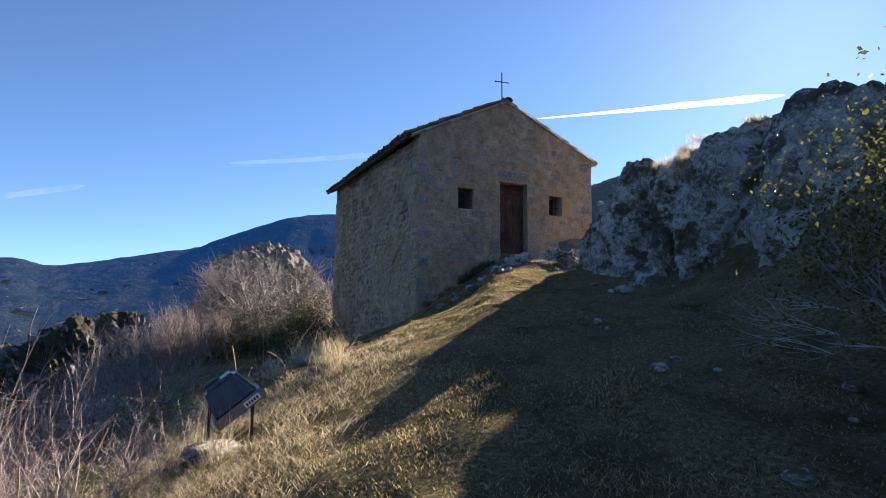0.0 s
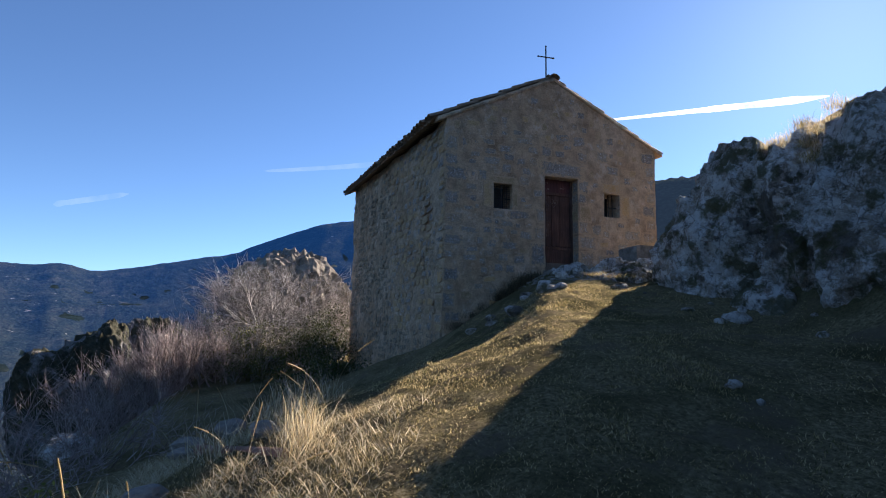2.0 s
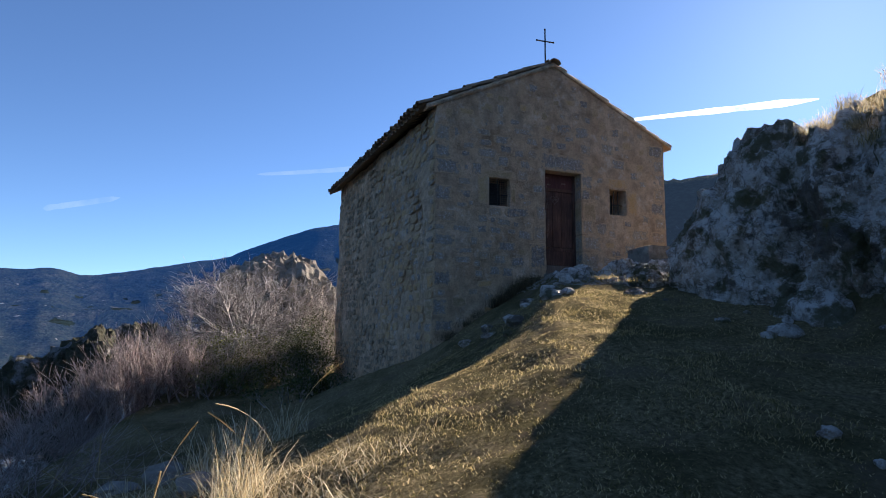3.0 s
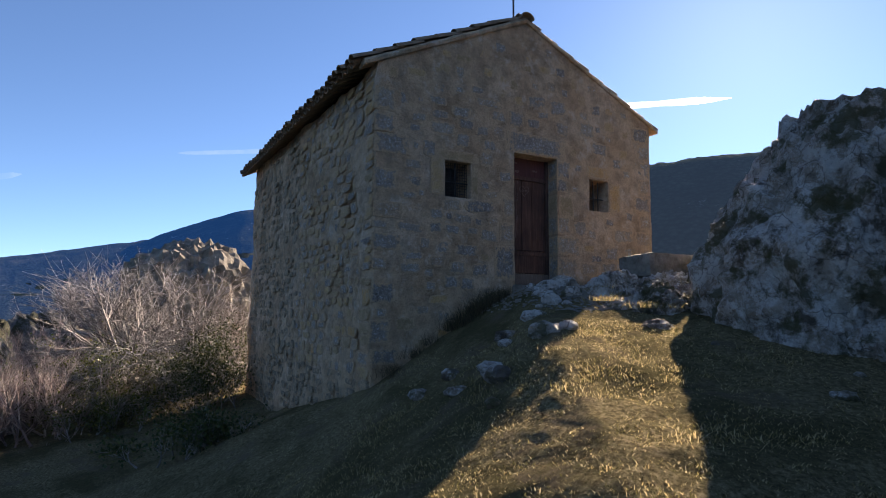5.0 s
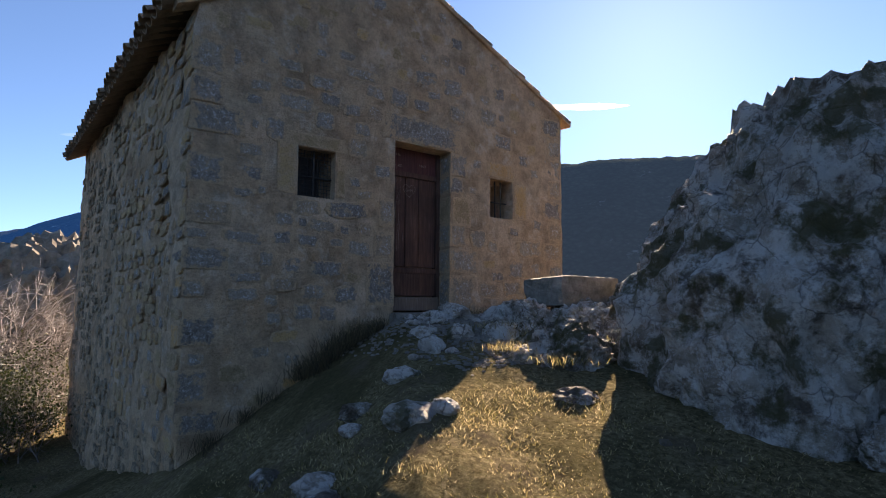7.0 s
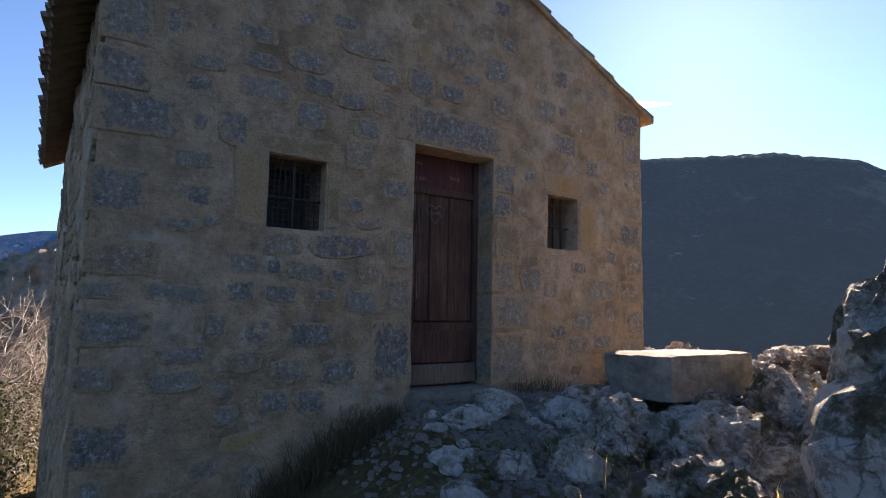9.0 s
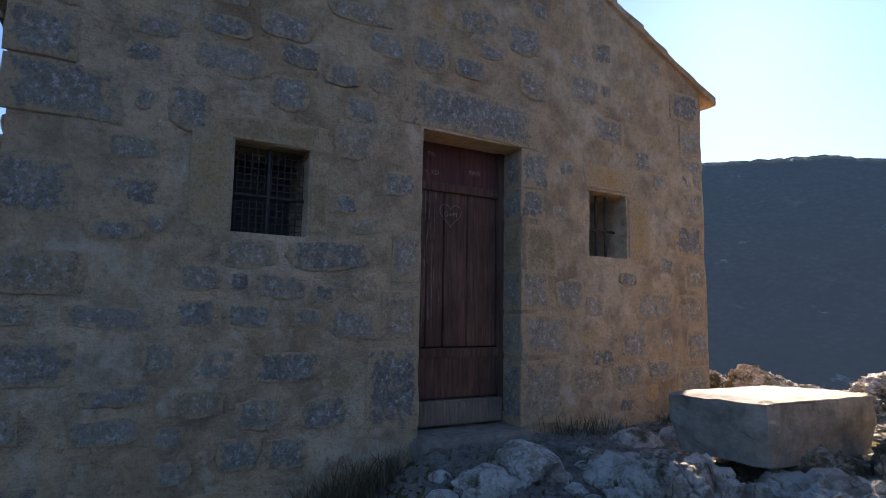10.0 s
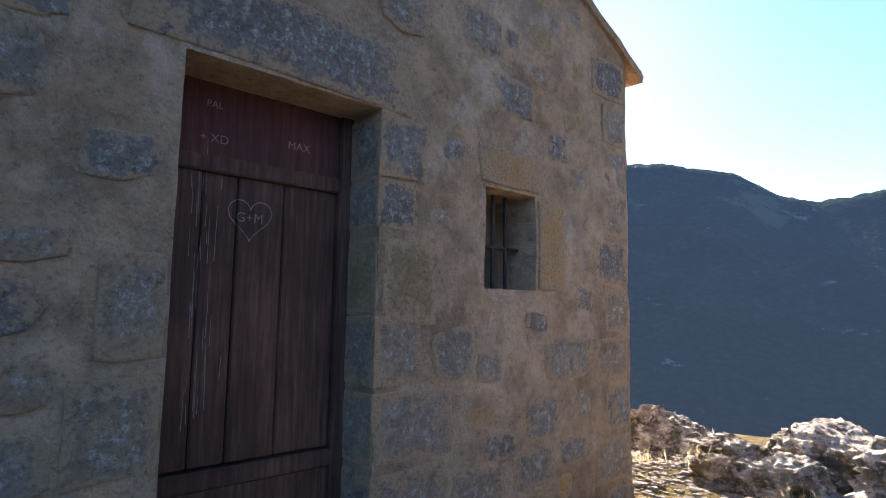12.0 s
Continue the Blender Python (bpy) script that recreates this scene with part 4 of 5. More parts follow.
def build_rocks():
    rng = random.Random(4)
    spots = [(-8.2, 6.15, 0.15), (-8.1, 6.35, 0.1), (-8.05, 5.55, 0.14), (-8.3, 5.65, 0.13), (-8.5, 5.4, 0.1), (-9.3, 5.4, 0.13), (-9.0, 5.6, 0.1), (-7.9, 7.3, 0.12), (-6.2, 7.9, 0.26), (-5.4, 6.9, 0.14), (-6.9, 8.0, 0.14), (-8.95, 6.6, 0.13), (-8.6, 6.0, 0.09), (-7.6, 5.2, 0.07), (-8.9, 6.2, 0.12)]
    for k in range(150):
        x, y = rng.uniform(-10.5, -7.8), rng.uniform(6.6, 10.2)
        s, c = along(x, y)
        if s > 12.4 and c > -0.4 and not (x < -10.3 and 7.6 < y < 8.8):
            spots.append((x, y, 0.05 + 0.13 * rng.random() ** 2))
    for k in range(16):
        spots.append((rng.uniform(-12.8, -9.3), rng.uniform(11.6, 13.0), rng.uniform(0.12, 0.3)))
    spots += [(-10.2, 12.6, 0.55), (-9.3, 12.2, 0.7), (-11.7, 12.5, 0.34), (-11.0, 12.3, 0.3)]
    for k in range(18):
        x, y = at(rng.uniform(3, 11), rng.uniform(0.6, 2.6))
        spots.append((x, y, rng.uniform(0.03, 0.09)))
    for k, (x, y, r) in enumerate(spots):
        big = r > 0.2
        flat = rng.uniform(0.5, 0.8)
        rock((x, y, height(x, y) + r * flat * 0.15), (r * rng.uniform(0.9, 1.3), r * rng.uniform(0.7, 1.1), r * flat), 100 + k, 5 if big else 3, 0.75, rng.uniform(0, 360))
    # the ledge that carries the slab
    for k, (x, y, z, sx, sy, sz) in enumerate(((-9.45, 8.35, 3.08, 0.32, 0.28, 0.26), (-9.4, 9.2, 3.1, 0.36, 0.45, 0.28), (-8.95, 8.75, 2.95, 0.4, 0.5, 0.34), (-8.75, 9.4, 3.1, 0.4, 0.42, 0.42), (-8.6, 8.0, 2.8, 0.38, 0.4, 0.34))):
        rock((x, y, z), (sx, sy, sz), 300 + k, 5, 0.85, 40 * k, "ledge_rock", "lichened limestone ledge carrying the stone slab")
    # pale stones by the pipe
    for k, (x, y, r) in enumerate(((-6.75, 1.72, 0.15), (-5.85, 1.98, 0.13), (-6.5, 1.3, 0.1), (-7.5, 1.3, 0.14), (-5.4, 1.15, 0.14))):
        rock((x, y, height(x, y) + 0.06), (r * 1.3, r, r * 0.6), 340 + k, 3, 0.4, 30 * k, "field_stone", "pale loose stone on the grassy bank", "loose stones on the bank", SLAB)


def build_gravel():
    rng = random.Random(9)
    verts, faces = [], []
    for _ in range(9500):
        if rng.random() < 0.7:
            x, y = rng.uniform(-10.9, -8.5), rng.gauss(8.6, 0.85)
        else:
            x, y = rng.uniform(-12.6, -9.6), rng.uniform(10.7, 12.8)
        if x < FX + 0.03 and LY < y < RY + 0.05 or y < 6.9:
            continue
        r = rng.uniform(0.008, 0.03) * (1.6 if rng.random() < 0.06 else 1)
        z = height(x, y)
        a, n = rng.uniform(0, 6.28), len(verts)
        for k in range(5):
            t = a + k * 1.257 + rng.uniform(-0.3, 0.3)
            verts.append((x + r * 1.3 * math.cos(t), y + r * math.sin(t), z - 0.004))
        for k in range(5):
            t = a + k * 1.257 + rng.uniform(-0.3, 0.3)
            verts.append((x + r * math.cos(t), y + 0.75 * r * math.sin(t), z + r * rng.uniform(0.35, 0.7)))
        faces += [(n + k, n + (k + 1) % 5, n + 5 + (k + 1) % 5, n + 5 + k) for k in range(5)] + [tuple(n + 5 + k for k in range(5))]
    tagged(mesh_object("gravel", verts, faces, GRAVEL), "pale broken limestone gravel scattered before the door", "gravel", kind="stuff")


build_slab()
build_outcrop()
build_rocks()
build_gravel()

# ---- things on the bank ----
def build_floodlight():
    f = tagged(new("floodlight"), "dark blue metal floodlight tipped over on a low bracket", "floodlight")
    gx, gy = -3.72, 0.98
    gz = height(gx, gy)
    # x across, y towards the slope, z up; the lamp lies rolled over on its side
    place = pose(gx, gy, gz + 0.47, 0, 0, 84)
    m = place @ pose(0, 0, 0, 0, -38, 8)
    bm = bmesh.new()
    r = bmesh.ops.create_cube(bm, size=1)
    for v in r["verts"]:
        wide = v.co.z < 0
        v.co = Vector((v.co.x * (0.42 if wide else 0.3), v.co.y * (0.36 if wide else 0.26), v.co.z * 0.27 + 0.03))
    bmesh.ops.bevel(bm, geom=bm.edges[:], offset=0.035, segments=3, affect="EDGES")
    bm.transform(m)
    part("housing", bm, LAMP_DARK, f, "dark blue painted metal housing")
    bm = bmesh.new()
    for lo, hi in (((-0.23, -0.2, -0.17), (0.23, -0.165, -0.085)), ((-0.23, 0.165, -0.17), (0.23, 0.2, -0.085)), ((-0.23, -0.165, -0.17), (-0.195, 0.165, -0.085)), ((0.195, -0.165, -0.17), (0.23, 0.165, -0.085))):
        box(bm, lo, hi, 0.006)
    bm.transform(m)
    rim = part("rim", bm, LAMP_SILVER, f, "silver grey cast rim")
    bm = bmesh.new()
    box(bm, (-0.19, -0.16, -0.14), (0.19, 0.16, -0.13))
    bm.transform(m)
    part("glass", bm, GLASS, f)
    bm = bmesh.new()
    box(bm, (0.04, -0.204, -0.155), (0.19, -0.199, -0.105))
    bm.transform(m)
    plate = part("label_plate", bm, WHITE, rim, "white label with illegible black marks")
    bm = bmesh.new()
    for k in range(5):
        box(bm, (0.055 + 0.025 * k, -0.206, -0.145), (0.071 + 0.025 * k, -0.2035, -0.118))
    bm.transform(m)
    part("label_mark", bm, IRON, rim)
    bm = bmesh.new()
    box(bm, (-0.12, -0.02, 0.15), (0.02, 0.02, 0.19), 0.008)
    bm.transform(m)
    part("cable_gland", bm, LAMP_DARK, f)
    for x, y in ((0.2, -0.14), (-0.16, 0.1)):
        bm = bmesh.new()
        box(bm, (x - 0.014, y - 0.006, -0.5), (x + 0.014, y + 0.006, -0.02 if x < 0 else 0.03), 0.003)
        bm.transform(place)
        part("bracket_arm", bm, IRON, f)
    bm = bmesh.new()
    box(bm, (-0.2, -0.16, -0.46), (0.22, 0.12, -0.435), 0.004)
    bm.transform(place)
    part("bracket_foot", bm, IRON, f)
    rock((gx + 0.02, gy - 0.08, gz - 0.02), (0.34, 0.28, 0.1), 377, 3, 0.4, 20, "base_rock", "flat grey rock under the floodlight", "loose stones on the bank")


def build_pipe():
    p = tagged(new("clay_pipe"), "reddish brown pipe lying on the dry grass bank", "pipe")
    a, b = Vector((-6.25, 1.46, height(-6.25, 1.46) + 0.05)), Vector((-5.05, 2.1, height(-5.05, 2.1) + 0.04))
    bm = bmesh.new()
    tube(bm, a, b, 0.04, 0.04, 14)
    part("barrel", bm, TERRACOTTA, p, smooth=False)
    bm = bmesh.new()
    d = (b - a).normalized()
    tube(bm, a - d * 0.01, a + d * 0.12, 0.05, 0.05, 14)
    part("collar", bm, TERRACOTTA, p)


build_floodlight()
build_pipe()


# ---- plants ----
def fill_mesh(name, verts, loops, sizes, mat, smooth=False):
    me = bpy.data.meshes.new(name)
    verts, loops, sizes = np.asarray(verts, np.float32), np.asarray(loops, np.int32), np.asarray(sizes, np.int32)
    me.vertices.add(len(verts))
    me.vertices.foreach_set("co", verts.ravel())
    me.loops.add(len(loops))
    me.loops.foreach_set("vertex_index", loops)
    me.polygons.add(len(sizes))
    me.polygons.foreach_set("loop_start", np.concatenate(([0], np.cumsum(sizes)[:-1])).astype(np.int32))
    me.update(calc_edges=True)
    me.validate()
    me.materials.append(mat)
    return me


GX0, GY0, GSTEP, GNX, GNY = -21.0, -8.0, 0.15, 180, 150
GRID = np.array([[height(GX0 + i * GSTEP, GY0 + j * GSTEP) for j in range(GNY)] for i in range(GNX)])


def heights(x, y):
    fx, fy = np.clip((x - GX0) / GSTEP, 0, GNX - 1.01), np.clip((y - GY0) / GSTEP, 0, GNY - 1.01)
    i, j = fx.astype(int), fy.astype(int)
    u, v = fx - i, fy - j
    return GRID[i, j] * (1 - u) * (1 - v) + GRID[i + 1, j] * u * (1 - v) + GRID[i, j + 1] * (1 - u) * v + GRID[i + 1, j + 1] * u * v


def blades(x, y, z, length, width, lean, rng, mat, name):
    n = len(x)
    yaw, face = rng.uniform(0, 2 * np.pi, n), rng.uniform(0, 2 * np.pi, n)
    dx, dy = np.cos(yaw) * lean, np.sin(yaw) * lean
    sx, sy = np.cos(face) * width / 2, np.sin(face) * width / 2
    base = np.stack((x, y, z - 0.01), 1)
    side = np.stack((sx, sy, np.zeros(n)), 1)
    up = np.stack((dx * length, dy * length, length * np.sqrt(np.clip(1 - lean ** 2, 0.05, 1))), 1)
    mid = base + up * 0.55
    tip = base + up + np.stack((dx * length * 0.35, dy * length * 0.35, -0.22 * lean * length), 1)
    verts = np.stack((base - side, base + side, mid + side * 0.8, mid - side * 0.8, tip), 1).reshape(-1, 3)
    o = np.arange(n)[:, None] * 5
    loops = (o + np.array([[0, 1, 2, 3, 3, 2, 4]])).ravel()
    sizes = np.tile([4, 3], n)
    return fill_mesh(name, verts, loops, sizes, mat)


def free_ground(x, y):
    ok = ~((x < FX + 0.04) & (y > LY - 0.4) & (y < RY + 0.05))
    ok &= ~((x > -9.95) & (x < -9.1) & (y > 8.0) & (y < 9.65))
    return ok


def patchy(x, y, scale, seed):
    return np.array([noise.noise((a * scale, b * scale, seed)) for a, b in zip(x, y)])


def build_turf():
    rng = np.random.default_rng(3)
    def spread(n, s0, s1, c0, c1):
        s, c = rng.uniform(s0, s1, n), rng.uniform(c0, c1, n)
        return START[0] + s * AHEAD[0] + c * ASIDE[0], START[1] + s * AHEAD[1] + c * ASIDE[1], s, c
    # close turf
    x, y, s, c = spread(300000, 1.5, 13.2, -3.6, 2.4)
    p = patchy(x, y, 1.3, 2.0)
    keep = free_ground(x, y) & (p > -0.55 + 0.6 * (s > 12.2)) & (rng.random(len(x)) < np.where(c > 0.9, 0.45, 1.0)) & (rng.random(len(x)) < np.where(s > 11.8, 0.35, 1.0))
    x, y, s, c, p = x[keep], y[keep], s[keep], c[keep], p[keep]
    n = len(x)
    ob = new("turf", blades(x, y, heights(x, y), rng.uniform(0.015, 0.04, n) * (1 + 1.8 * np.clip(p, 0, 1)) * np.where(s > 5.0, 0.8, 1.0), rng.uniform(0.004, 0.008, n), rng.uniform(0.3, 0.95, n), rng, GRASS, "turf"))
    tagged(ob, "short dry winter turf, straw yellow with green patches", "grass", kind="stuff")
    # long straw on the bank
    x, y, s, c = spread(80000, 1.0, 7.5, -4.6, -1.2)
    p = patchy(x, y, 1.1, 6.0)
    keep = (p > -0.05 - 0.35 * (s < 6.0)) & (rng.random(len(x)) < np.clip((-c - 1.0) * 0.55, 0.015, 1)) & (np.hypot(x + 3.72, y - 0.98) > 0.36) & ((np.abs((y - 1.8) - 0.53 * (x + 5.62)) > 0.16) | (x < -6.3) | (x > -5.0))
    x, y, s, c = x[keep], y[keep], s[keep], c[keep]
    n = len(x)
    ob = new("long_grass", blades(x, y, heights(x, y), rng.uniform(0.05, 0.2, n), rng.uniform(0.003, 0.0055, n), rng.uniform(0.5, 0.99, n), rng, STRAW, "long_grass"))
    tagged(ob, "long bleached dry grass hanging over the bank", "grass", kind="stuff")


def tuft(x, y, z, n, length, seed, mat, label, name="grass_tuft", spread=0.08):
    rng = np.random.default_rng(seed)
    px, py = x + rng.normal(0, spread, n), y + rng.normal(0, spread, n)
    me = blades(px, py, np.full(n, z), rng.uniform(0.5, 1.0, n) * length, rng.uniform(0.003, 0.006, n), rng.uniform(0.1, 0.75, n), rng, mat, name)
    return tagged(new(name, me), label, "grass tuft", "grass tufts", "stuff")


def build_tufts():
    rng = random.Random(14)
    rock((-14.6, -1.3, height(-14.6, -1.3) + 0.1), (0.7, 0.55, 0.6), 352, 4, 0.5, 20, "boulder", "pale weathered boulder at the brink of the ravine", "", ROCK)
    for k, (x, y) in enumerate(((-4.95, 2.15), (-5.15, 2.25), (-5.4, 2.3), (-6.6, 2.35), (-6.2, 2.0), (-7.0, 2.7), (-5.7, 1.6), (-4.0, 0.7), (-3.4, 0.9), (-5.0, 0.9), (-2.6, 0.2), (-6.9, 2.2))):
        tuft(x, y, height(x, y), 85, 0.5, k, STRAW, "tall bleached clump of dry grass on the bank")
    for k in range(26):
        x, y = at(rng.uniform(7.0, 12.0), rng.uniform(-2.2, 0.6))
        if FX + 0.1 < x:
            tuft(x, y, height(x, y), 80, 0.05, 40 + k, GRASS, "low ragged tuft of dry and green grass")
    for k in range(22):
        y = rng.uniform(5.6, 10.4)
        if not 7.55 < y < 8.65:
            x = FX + rng.uniform(0.06, 0.22)
            tuft(x, y, height(x, y), 110, 0.22, 100 + k, WEED, "dark withered weeds against the wall foot", "wall_weeds", 0.1)
    for k in range(20):
        x, y = FX + rng.uniform(0.05, 0.35), rng.uniform(6.5, 7.65)
        tuft(x, y, height(x, y), 120, rng.uniform(0.25, 0.42), 400 + k, WEED, "dark withered weeds against the wall foot", "wall_weeds", 0.09)
    for k in range(16):
        x, y = rng.uniform(-12.6, -8.6), rng.uniform(11.4, 13.0)
        tuft(x, y, height(x, y), 55, rng.uniform(0.12, 0.3), 140 + k, STRAW, "sunlit dry tuft at the edge of the drop")
    for k in range(32):
        x, y = at(rng.uniform(8.6, 12.3), rng.uniform(2.5, 4.0))
        tuft(x, y, rock_top(x, y) - 0.06, 140, rng.uniform(0.12, 0.24), 200 + k, STRAW if k % 3 else GRASS, "ragged dry grass growing from the outcrop", "rock_grass", 0.07)
    for k, (x, y) in enumerate(((-9.0, 8.0), (-9.3, 7.9), (-8.5, 8.4), (-8.3, 7.6), (-8.7, 7.4))):
        tuft(x, y, height(x, y) + 0.08, 150, 0.1, 330 + k, GRASS, "green and straw tuft among the ledge rocks", "grass_tuft", 0.13)


def prisms(segs):
    """Three-sided twigs from rows of (ax, ay, az, bx, by, bz, r0, r1)."""
    g = np.asarray(segs, float)
    a, b = g[:, :3], g[:, 3:6]
    d = b - a
    d /= np.linalg.norm(d, axis=1)[:, None] + 1e-9
    ref = np.where(np.abs(d[:, 2:3]) < 0.9, [[0.0, 0.0, 1.0]], [[1.0, 0.0, 0.0]])
    u = np.cross(d, ref)
    u /= np.linalg.norm(u, axis=1)[:, None]
    v = np.cross(d, u)
    ring = [(u * math.cos(t) + v * math.sin(t)) for t in (0, 2.094, 4.189)]
    verts = np.stack([a + r * g[:, 6:7] for r in ring] + [b + r * g[:, 7:8] for r in ring], 1).reshape(-1, 3)
    o = np.arange(len(g))[:, None] * 6
    return verts, (o + np.array([[0, 1, 4, 3, 1, 2, 5, 4, 2, 0, 3, 5]])).ravel(), np.full(len(g) * 3, 4)


def grow(segs, tips, rng, p, d, length, radius, depth, spread, up, kids, droop=0.0, main=None):
    steps = 4 if depth > 1 else 3
    for k in range(steps):
        d = (d + Vector((rng.gauss(0, 0.16), rng.gauss(0, 0.16), rng.gauss(0, 0.12) + up * 0.1 - droop))).normalized()
        q = p + d * (length / steps)
        r = radius * (1 - 0.55 * k / steps)
        (segs if main is None else main).append((*p, *q, r, radius * (1 - 0.55 * (k + 1) / steps)))
        p = q
        if depth > 0 and k > 0:
            for _ in range(kids if depth > 1 else kids + 1):
                dd = (d + Vector((rng.gauss(0, spread), rng.gauss(0, spread), rng.gauss(0.1 * up, spread * 0.8)))).normalized()
                grow(segs, tips, rng, p, dd, length * rng.uniform(0.5, 0.75), r * 0.62, depth - 1, spread, up, kids, droop)
    if depth <= 1:
        tips.append(tuple(p))


def leaf_mesh(points, rng, size, name, mat, per=3, scatter=0.12):
    n = len(points) * per
    base = np.repeat(np.asarray(points, float), per, 0) + rng.normal(0, scatter, (n, 3))
    a = rng.normal(0, 1, (n, 3))
    a /= np.linalg.norm(a, axis=1)[:, None]
    b = np.cross(a, rng.normal(0, 1, (n, 3)))
    b /= np.linalg.norm(b, axis=1)[:, None]
    L = (size * rng.uniform(0.6, 1.2, n))[:, None]
    verts = np.stack((base, base + a * L * 0.5 + b * L * 0.28, base + a * L, base + a * L * 0.5 - b * L * 0.28), 1).reshape(-1, 3)
    o = np.arange(n)[:, None] * 4
    return fill_mesh(name, verts, (o + np.array([[0, 1, 2, 0, 2, 3]])).ravel(), np.full(n * 2, 3), mat)


def bush(name, place, stems, length, radius, depth, seed, bark, label, category="shrub", leaf=None, leaf_size=0.05, per=3, spread=0.5, up=0.5, kids=2, fan=0.6, foot=0.15, group="", scatter=0.12):
    rng = random.Random(seed)
    thing = tagged(new(name), label, category, group)
    segs, tips = [], []
    for _ in range(stems):
        p = Vector(place) + Vector((rng.gauss(0, foot), rng.gauss(0, foot), -0.05))
        d = Vector((rng.gauss(0, fan), rng.gauss(0, fan), 1)).normalized()
        main = [] if stems <= 12 else None
        grow(segs, tips, rng, p, d, length * rng.uniform(0.7, 1.15), radius, depth, spread, up, kids, 0.0, main)
        if main:
            new("stem", fill_mesh("stem", *prisms(main), bark)).parent = thing
    ob = new("branch_crown", fill_mesh("branch_crown", *prisms(segs), bark))
    ob.parent = thing
    if leaf:
        lo = new("foliage", leaf_mesh(tips, np.random.default_rng(seed), leaf_size, "foliage", leaf, per, scatter))
        lo.parent = thing
    return thing


def at_ground(x, y, dz=0.0):
    return (x, y, height(x, y) + dz)


def build_bushes():
    bush("bare_shrub", at_ground(-20.4, 3.0), 12, 1.95, 0.08, 3, 1, BARK, "large leafless shrub with pale grey twigs below the chapel", spread=0.8, up=0.1, kids=3, fan=1.5)
    for k, (x, y, r) in enumerate(((-17.5, 0.9, 1.0), (-18.0, 0.1, 1.1), (-18.5, -0.7, 1.1), (-17.2, -0.4, 1.0), (-19.3, 0.5, 1.1), (-20.0, 1.2, 1.1), (-17.9, 1.7, 0.8), (-16.6, -1.2, 1.0), (-16.9, 0.4, 0.9))):
        bush("heath_shrub", at_ground(x, y, -0.1), 22, 1.0 * r, 0.03, 2, 20 + k, MAUVE, "dense leafless shrub with mauve brown twigs", spread=0.45, up=0.8, kids=2, fan=0.6, foot=0.5, group="leafless shrubs on the slope")
    for k, (x, y, r, m) in enumerate(((-18.3, 4.2, 0.75, LEAF_DARK), (-19.2, 4.3, 0.9, LEAF_DARK), (-17.4, 4.2, 0.6, LEAF_DARK), (-18.6, 2.0, 0.8, LEAF_YELLOW), (-17.9, 2.4, 0.8, LEAF), (-16.6, 2.2, 0.5, LEAF), (-13.2, -3.0, 0.8, LEAF_DARK), (-10.5, -2.2, 0.8, LEAF), (-12.9, 3.6, 0.35, LEAF_DARK))):
        bush("evergreen_bush", at_ground(x, y, -0.1), 14, r, 0.016, 2, 60 + k, BARK, "low evergreen bush with small glossy leaves", leaf=m, leaf_size=0.06, per=5, spread=0.45, up=0.8, kids=2, fan=0.6, foot=0.3, group="evergreen bushes", scatter=0.1)
    for k, (x, y, r) in enumerate(((-3.1, -0.6, 0.85), (-2.5, -0.5, 0.7), (-3.3, -0.1, 0.5), (-2.3, -1.1, 0.85), (-4.3, -0.9, 0.75), (-5.4, -0.7, 0.7), (-6.8, -0.6, 0.75), (-1.7, -0.6, 0.6), (-8.2, -0.5, 0.8), (-5.9, -1.6, 0.9), (-3.8, -1.9, 0.9), (-9.6, 0.2, 0.8))):
        bush("bramble", at_ground(x, y, -0.05), 19, 1.0 * r, 0.011, 2, 80 + k, MAUVE, "tangle of leafless reddish brown brambles on the bank", spread=0.6, up=0.3, kids=2, fan=1.0, foot=0.4, group="brambles on the bank")
    for k, (x, y) in enumerate(((-4.4, -0.2), (-3.6, -0.2), (-6.1, 0.3))):
        bush("evergreen_seedling", at_ground(x, y, -0.05), 8, 0.3, 0.008, 1, 130 + k, BARK, "small yellow green seedling bush among brambles", leaf=LEAF_YELLOW, leaf_size=0.045, per=6, spread=0.5, foot=0.12, group="evergreen bushes", scatter=0.06)
    x, y = 0.25, 4.75
    bush("evergreen_tree", at_ground(x, y, -0.1), 6, 1.15, 0.03, 4, 150, BARK, "young evergreen oak with small backlit leaves on the slope", "tree", leaf=LEAF, leaf_size=0.04, per=4, spread=0.5, up=0.9, kids=2, fan=0.35, foot=0.2, scatter=0.12)
    for k, (s, c, turn) in enumerate(((4.9, 2.5, 0.4), (5.4, 2.9, 0.2), (4.4, 2.2, 0.7))):
        x, y = at(s, c)
        rng = random.Random(170 + k)
        segs, tips = [], []
        for _ in range(4):
            grow(segs, tips, rng, Vector(at_ground(x, y, 0.35)), Vector((-0.9, -0.3 + turn * 0.3, 0.25)).normalized(), 0.5, 0.006, 1, 0.3, 0.0, 1, 0.02)
        tagged(new("dead_branch", fill_mesh("dead_branch", *prisms(segs), TWIG)), "bleached dead branch sticking out of the slope", "branch", "dead branches")


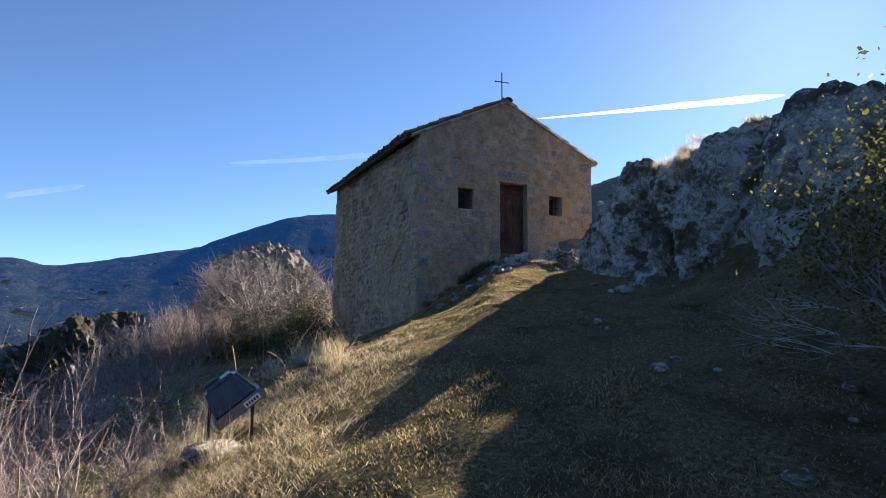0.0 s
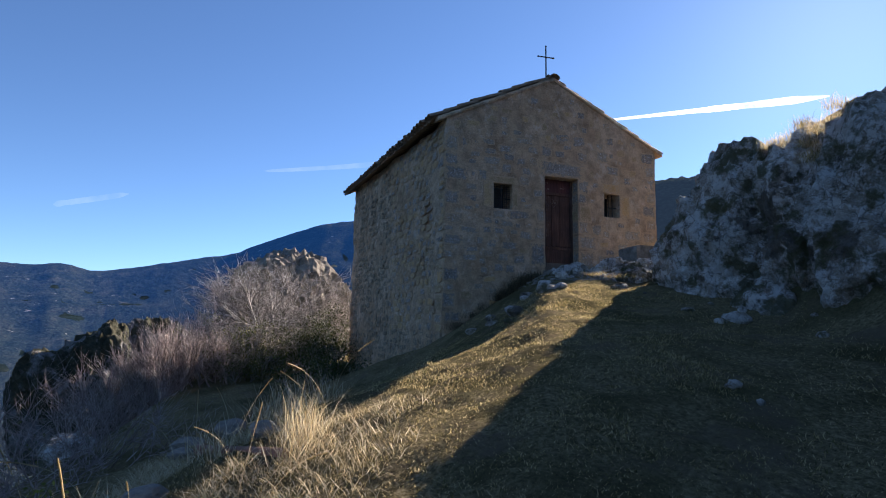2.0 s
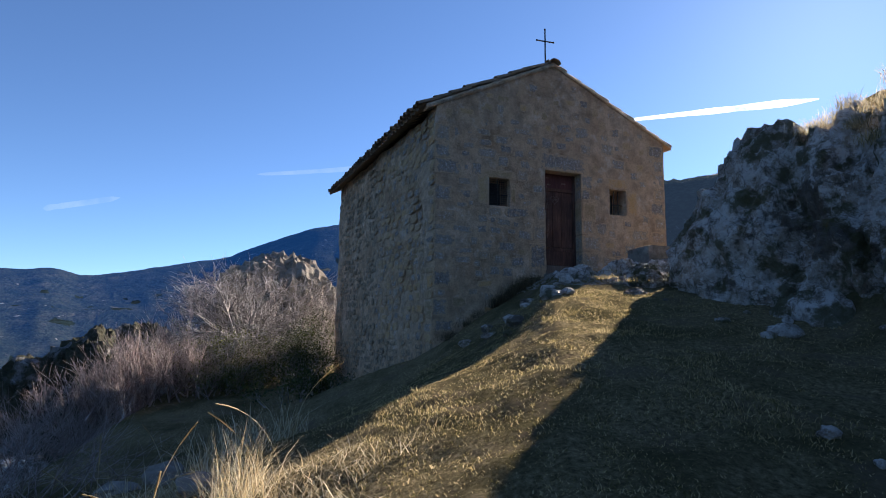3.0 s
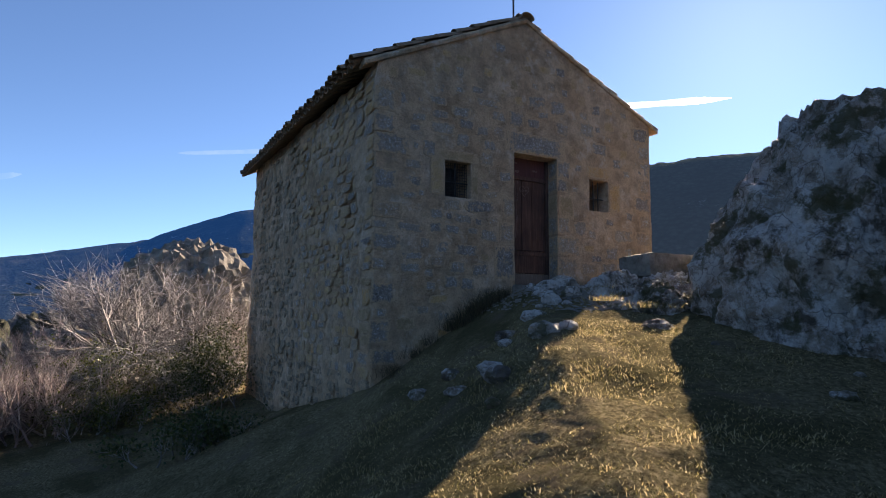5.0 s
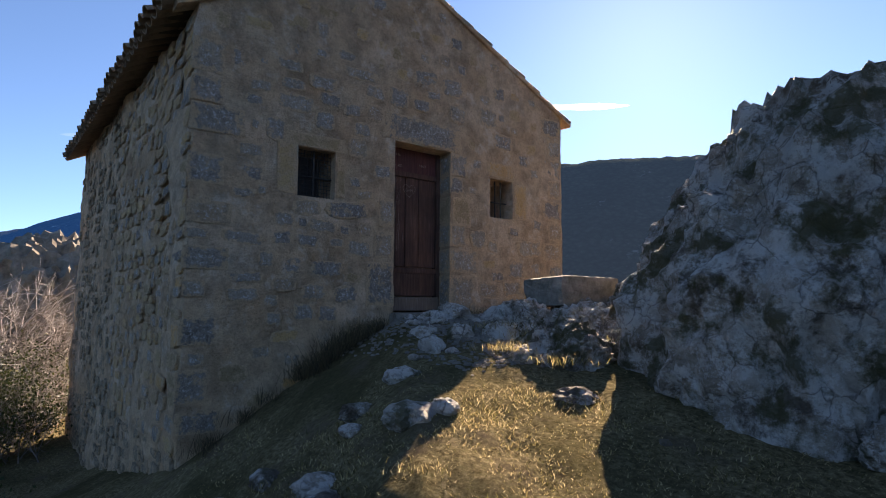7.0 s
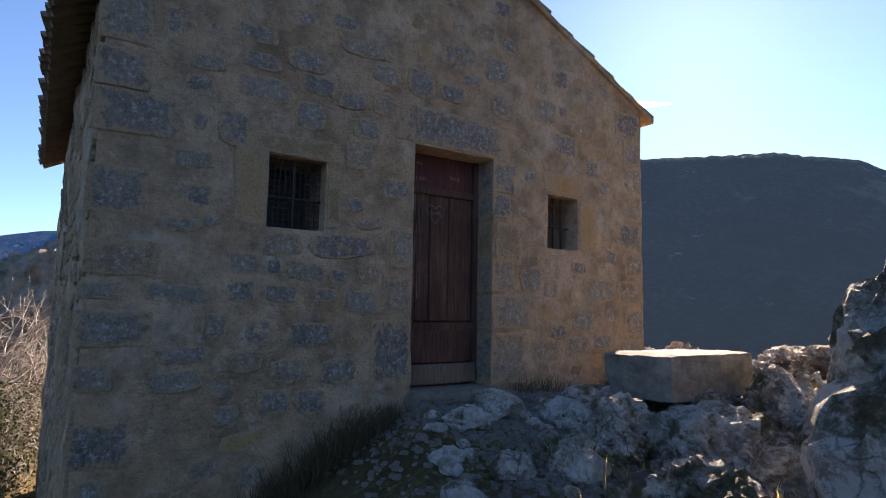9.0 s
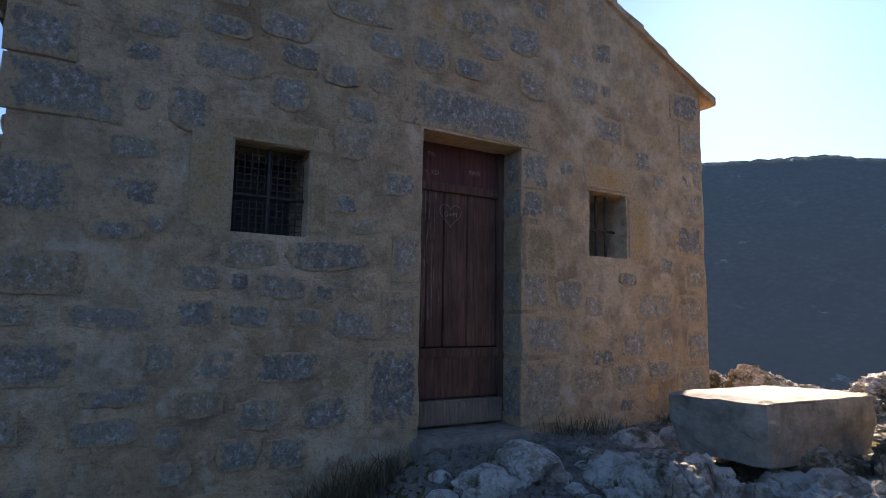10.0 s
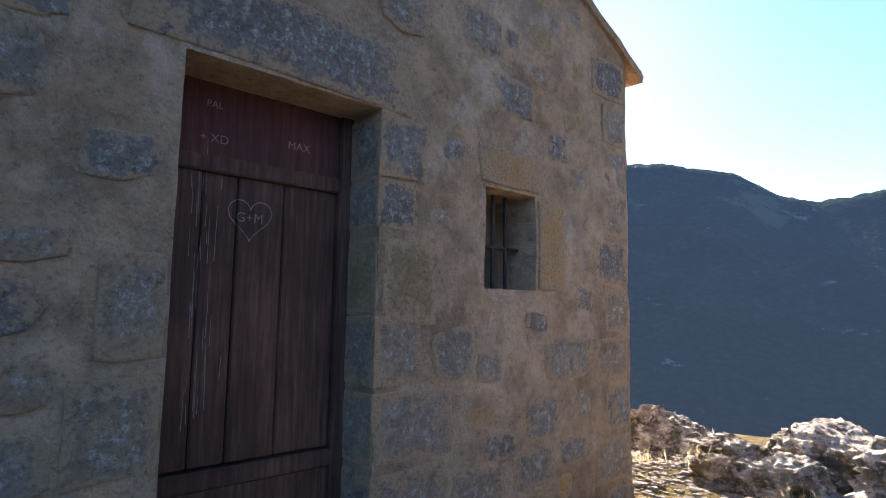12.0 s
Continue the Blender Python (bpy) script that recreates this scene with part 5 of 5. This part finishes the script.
def build_stems():
    rng = random.Random(77)
    for k in range(26):
        x, y = at(rng.uniform(2.2, 8.0), rng.uniform(-3.8, -2.0))
        segs, p = [], Vector(at_ground(x, y))
        d = Vector((rng.gauss(0, 0.3), rng.gauss(0, 0.3), 1)).normalized()
        bend = Vector((rng.gauss(0, 0.1), rng.gauss(0, 0.1), -0.05))
        size = rng.uniform(0.45, 0.95)
        for i in range(8):
            d = (d + bend).normalized()
            q = p + d * size / 8
            fat = 0.0055 if i > 5 else 0.0022
            segs.append((*p, *q, fat, fat * 0.8))
            p = q
        tagged(new("grass_stem", fill_mesh("grass_stem", *prisms(segs), STRAW)), "tall dry grass stem with a bleached seed head", "grass stem", "tall grass stems")


build_turf()
build_stems()
build_tufts()
build_bushes()

# ---- distance ----
for k, (az, d, top, size) in enumerate(((174.3, 50, 7.3, (4.2, 4.4, 5.5)), (171.5, 52, 5.4, (3.4, 3.5, 5.0)), (177.5, 50, 3.6, (2.6, 2.6, 4.0)))):
    x, y = 1.7 + d * math.cos(radians(az)), 0.67 + d * math.sin(radians(az))
    rock((x, y, top - size[2] * 0.85), size, 410 + k, 5, 0.5, 50 * k, "crag", "bare tan grey rock crag on the ridge behind the chapel", "crags", CRAG_STONE)
for k, (az, d, top, size) in enumerate(((-170.5, 120, 0.9, (8, 7, 12)), (-174.6, 125, 1.4, (9, 8, 12)), (-178.5, 130, -0.6, (10, 9, 12)), (-167.5, 118, -3.5, (8, 8, 10)), (177, 120, -2.0, (12, 10, 12)))):
    x, y = 1.7 + d * math.cos(radians(az)), 0.67 + d * math.sin(radians(az))
    rock((x, y, top - size[2]), size, 430 + k, 5, 0.7, 70 * k, "crag", "dark jagged wooded crag above the valley", "crags", CRAG)


def contrail(az0, el0, az1, el1, w0, w1, bow, mat, label):
    verts, faces, dist, n = [], [], 4200.0, 60
    for i in range(n + 1):
        t = i / n
        az, el = radians(az0 + (az1 - az0) * t), radians(el0 + (el1 - el0) * t + bow * math.sin(math.pi * t))
        w = radians(w0 + (w1 - w0) * t) / 2 * (1 + 0.25 * noise.noise((t * 9, az0, 0)))
        w *= min(1.0, (1 - t) * 7 + 0.1, t * 20 + 0.15)
        for e in (el - w, el + w):
            verts.append((1.7 + dist * math.cos(e) * math.cos(az), 0.67 + dist * math.cos(e) * math.sin(az), 1.76 + dist * math.sin(e)))
    faces = [(2 * i, 2 * i + 2, 2 * i + 3, 2 * i + 1) for i in range(n)]
    tagged(mesh_object("contrail", verts, faces, mat), label, "contrail", kind="structure")


contrail(147, 19.6, 124.5, 19.2, 0.08, 0.75, 0.3, CLOUD, "bright white contrail in the blue sky")
contrail(178, 14.2, 163, 16.2, 0.3, 0.6, 0.0, VEIL, "faint thin streak of high cloud")
contrail(-165, 9.2, -170.5, 10.8, 0.5, 0.5, 0.0, VEIL, "faint thin streak of high cloud")
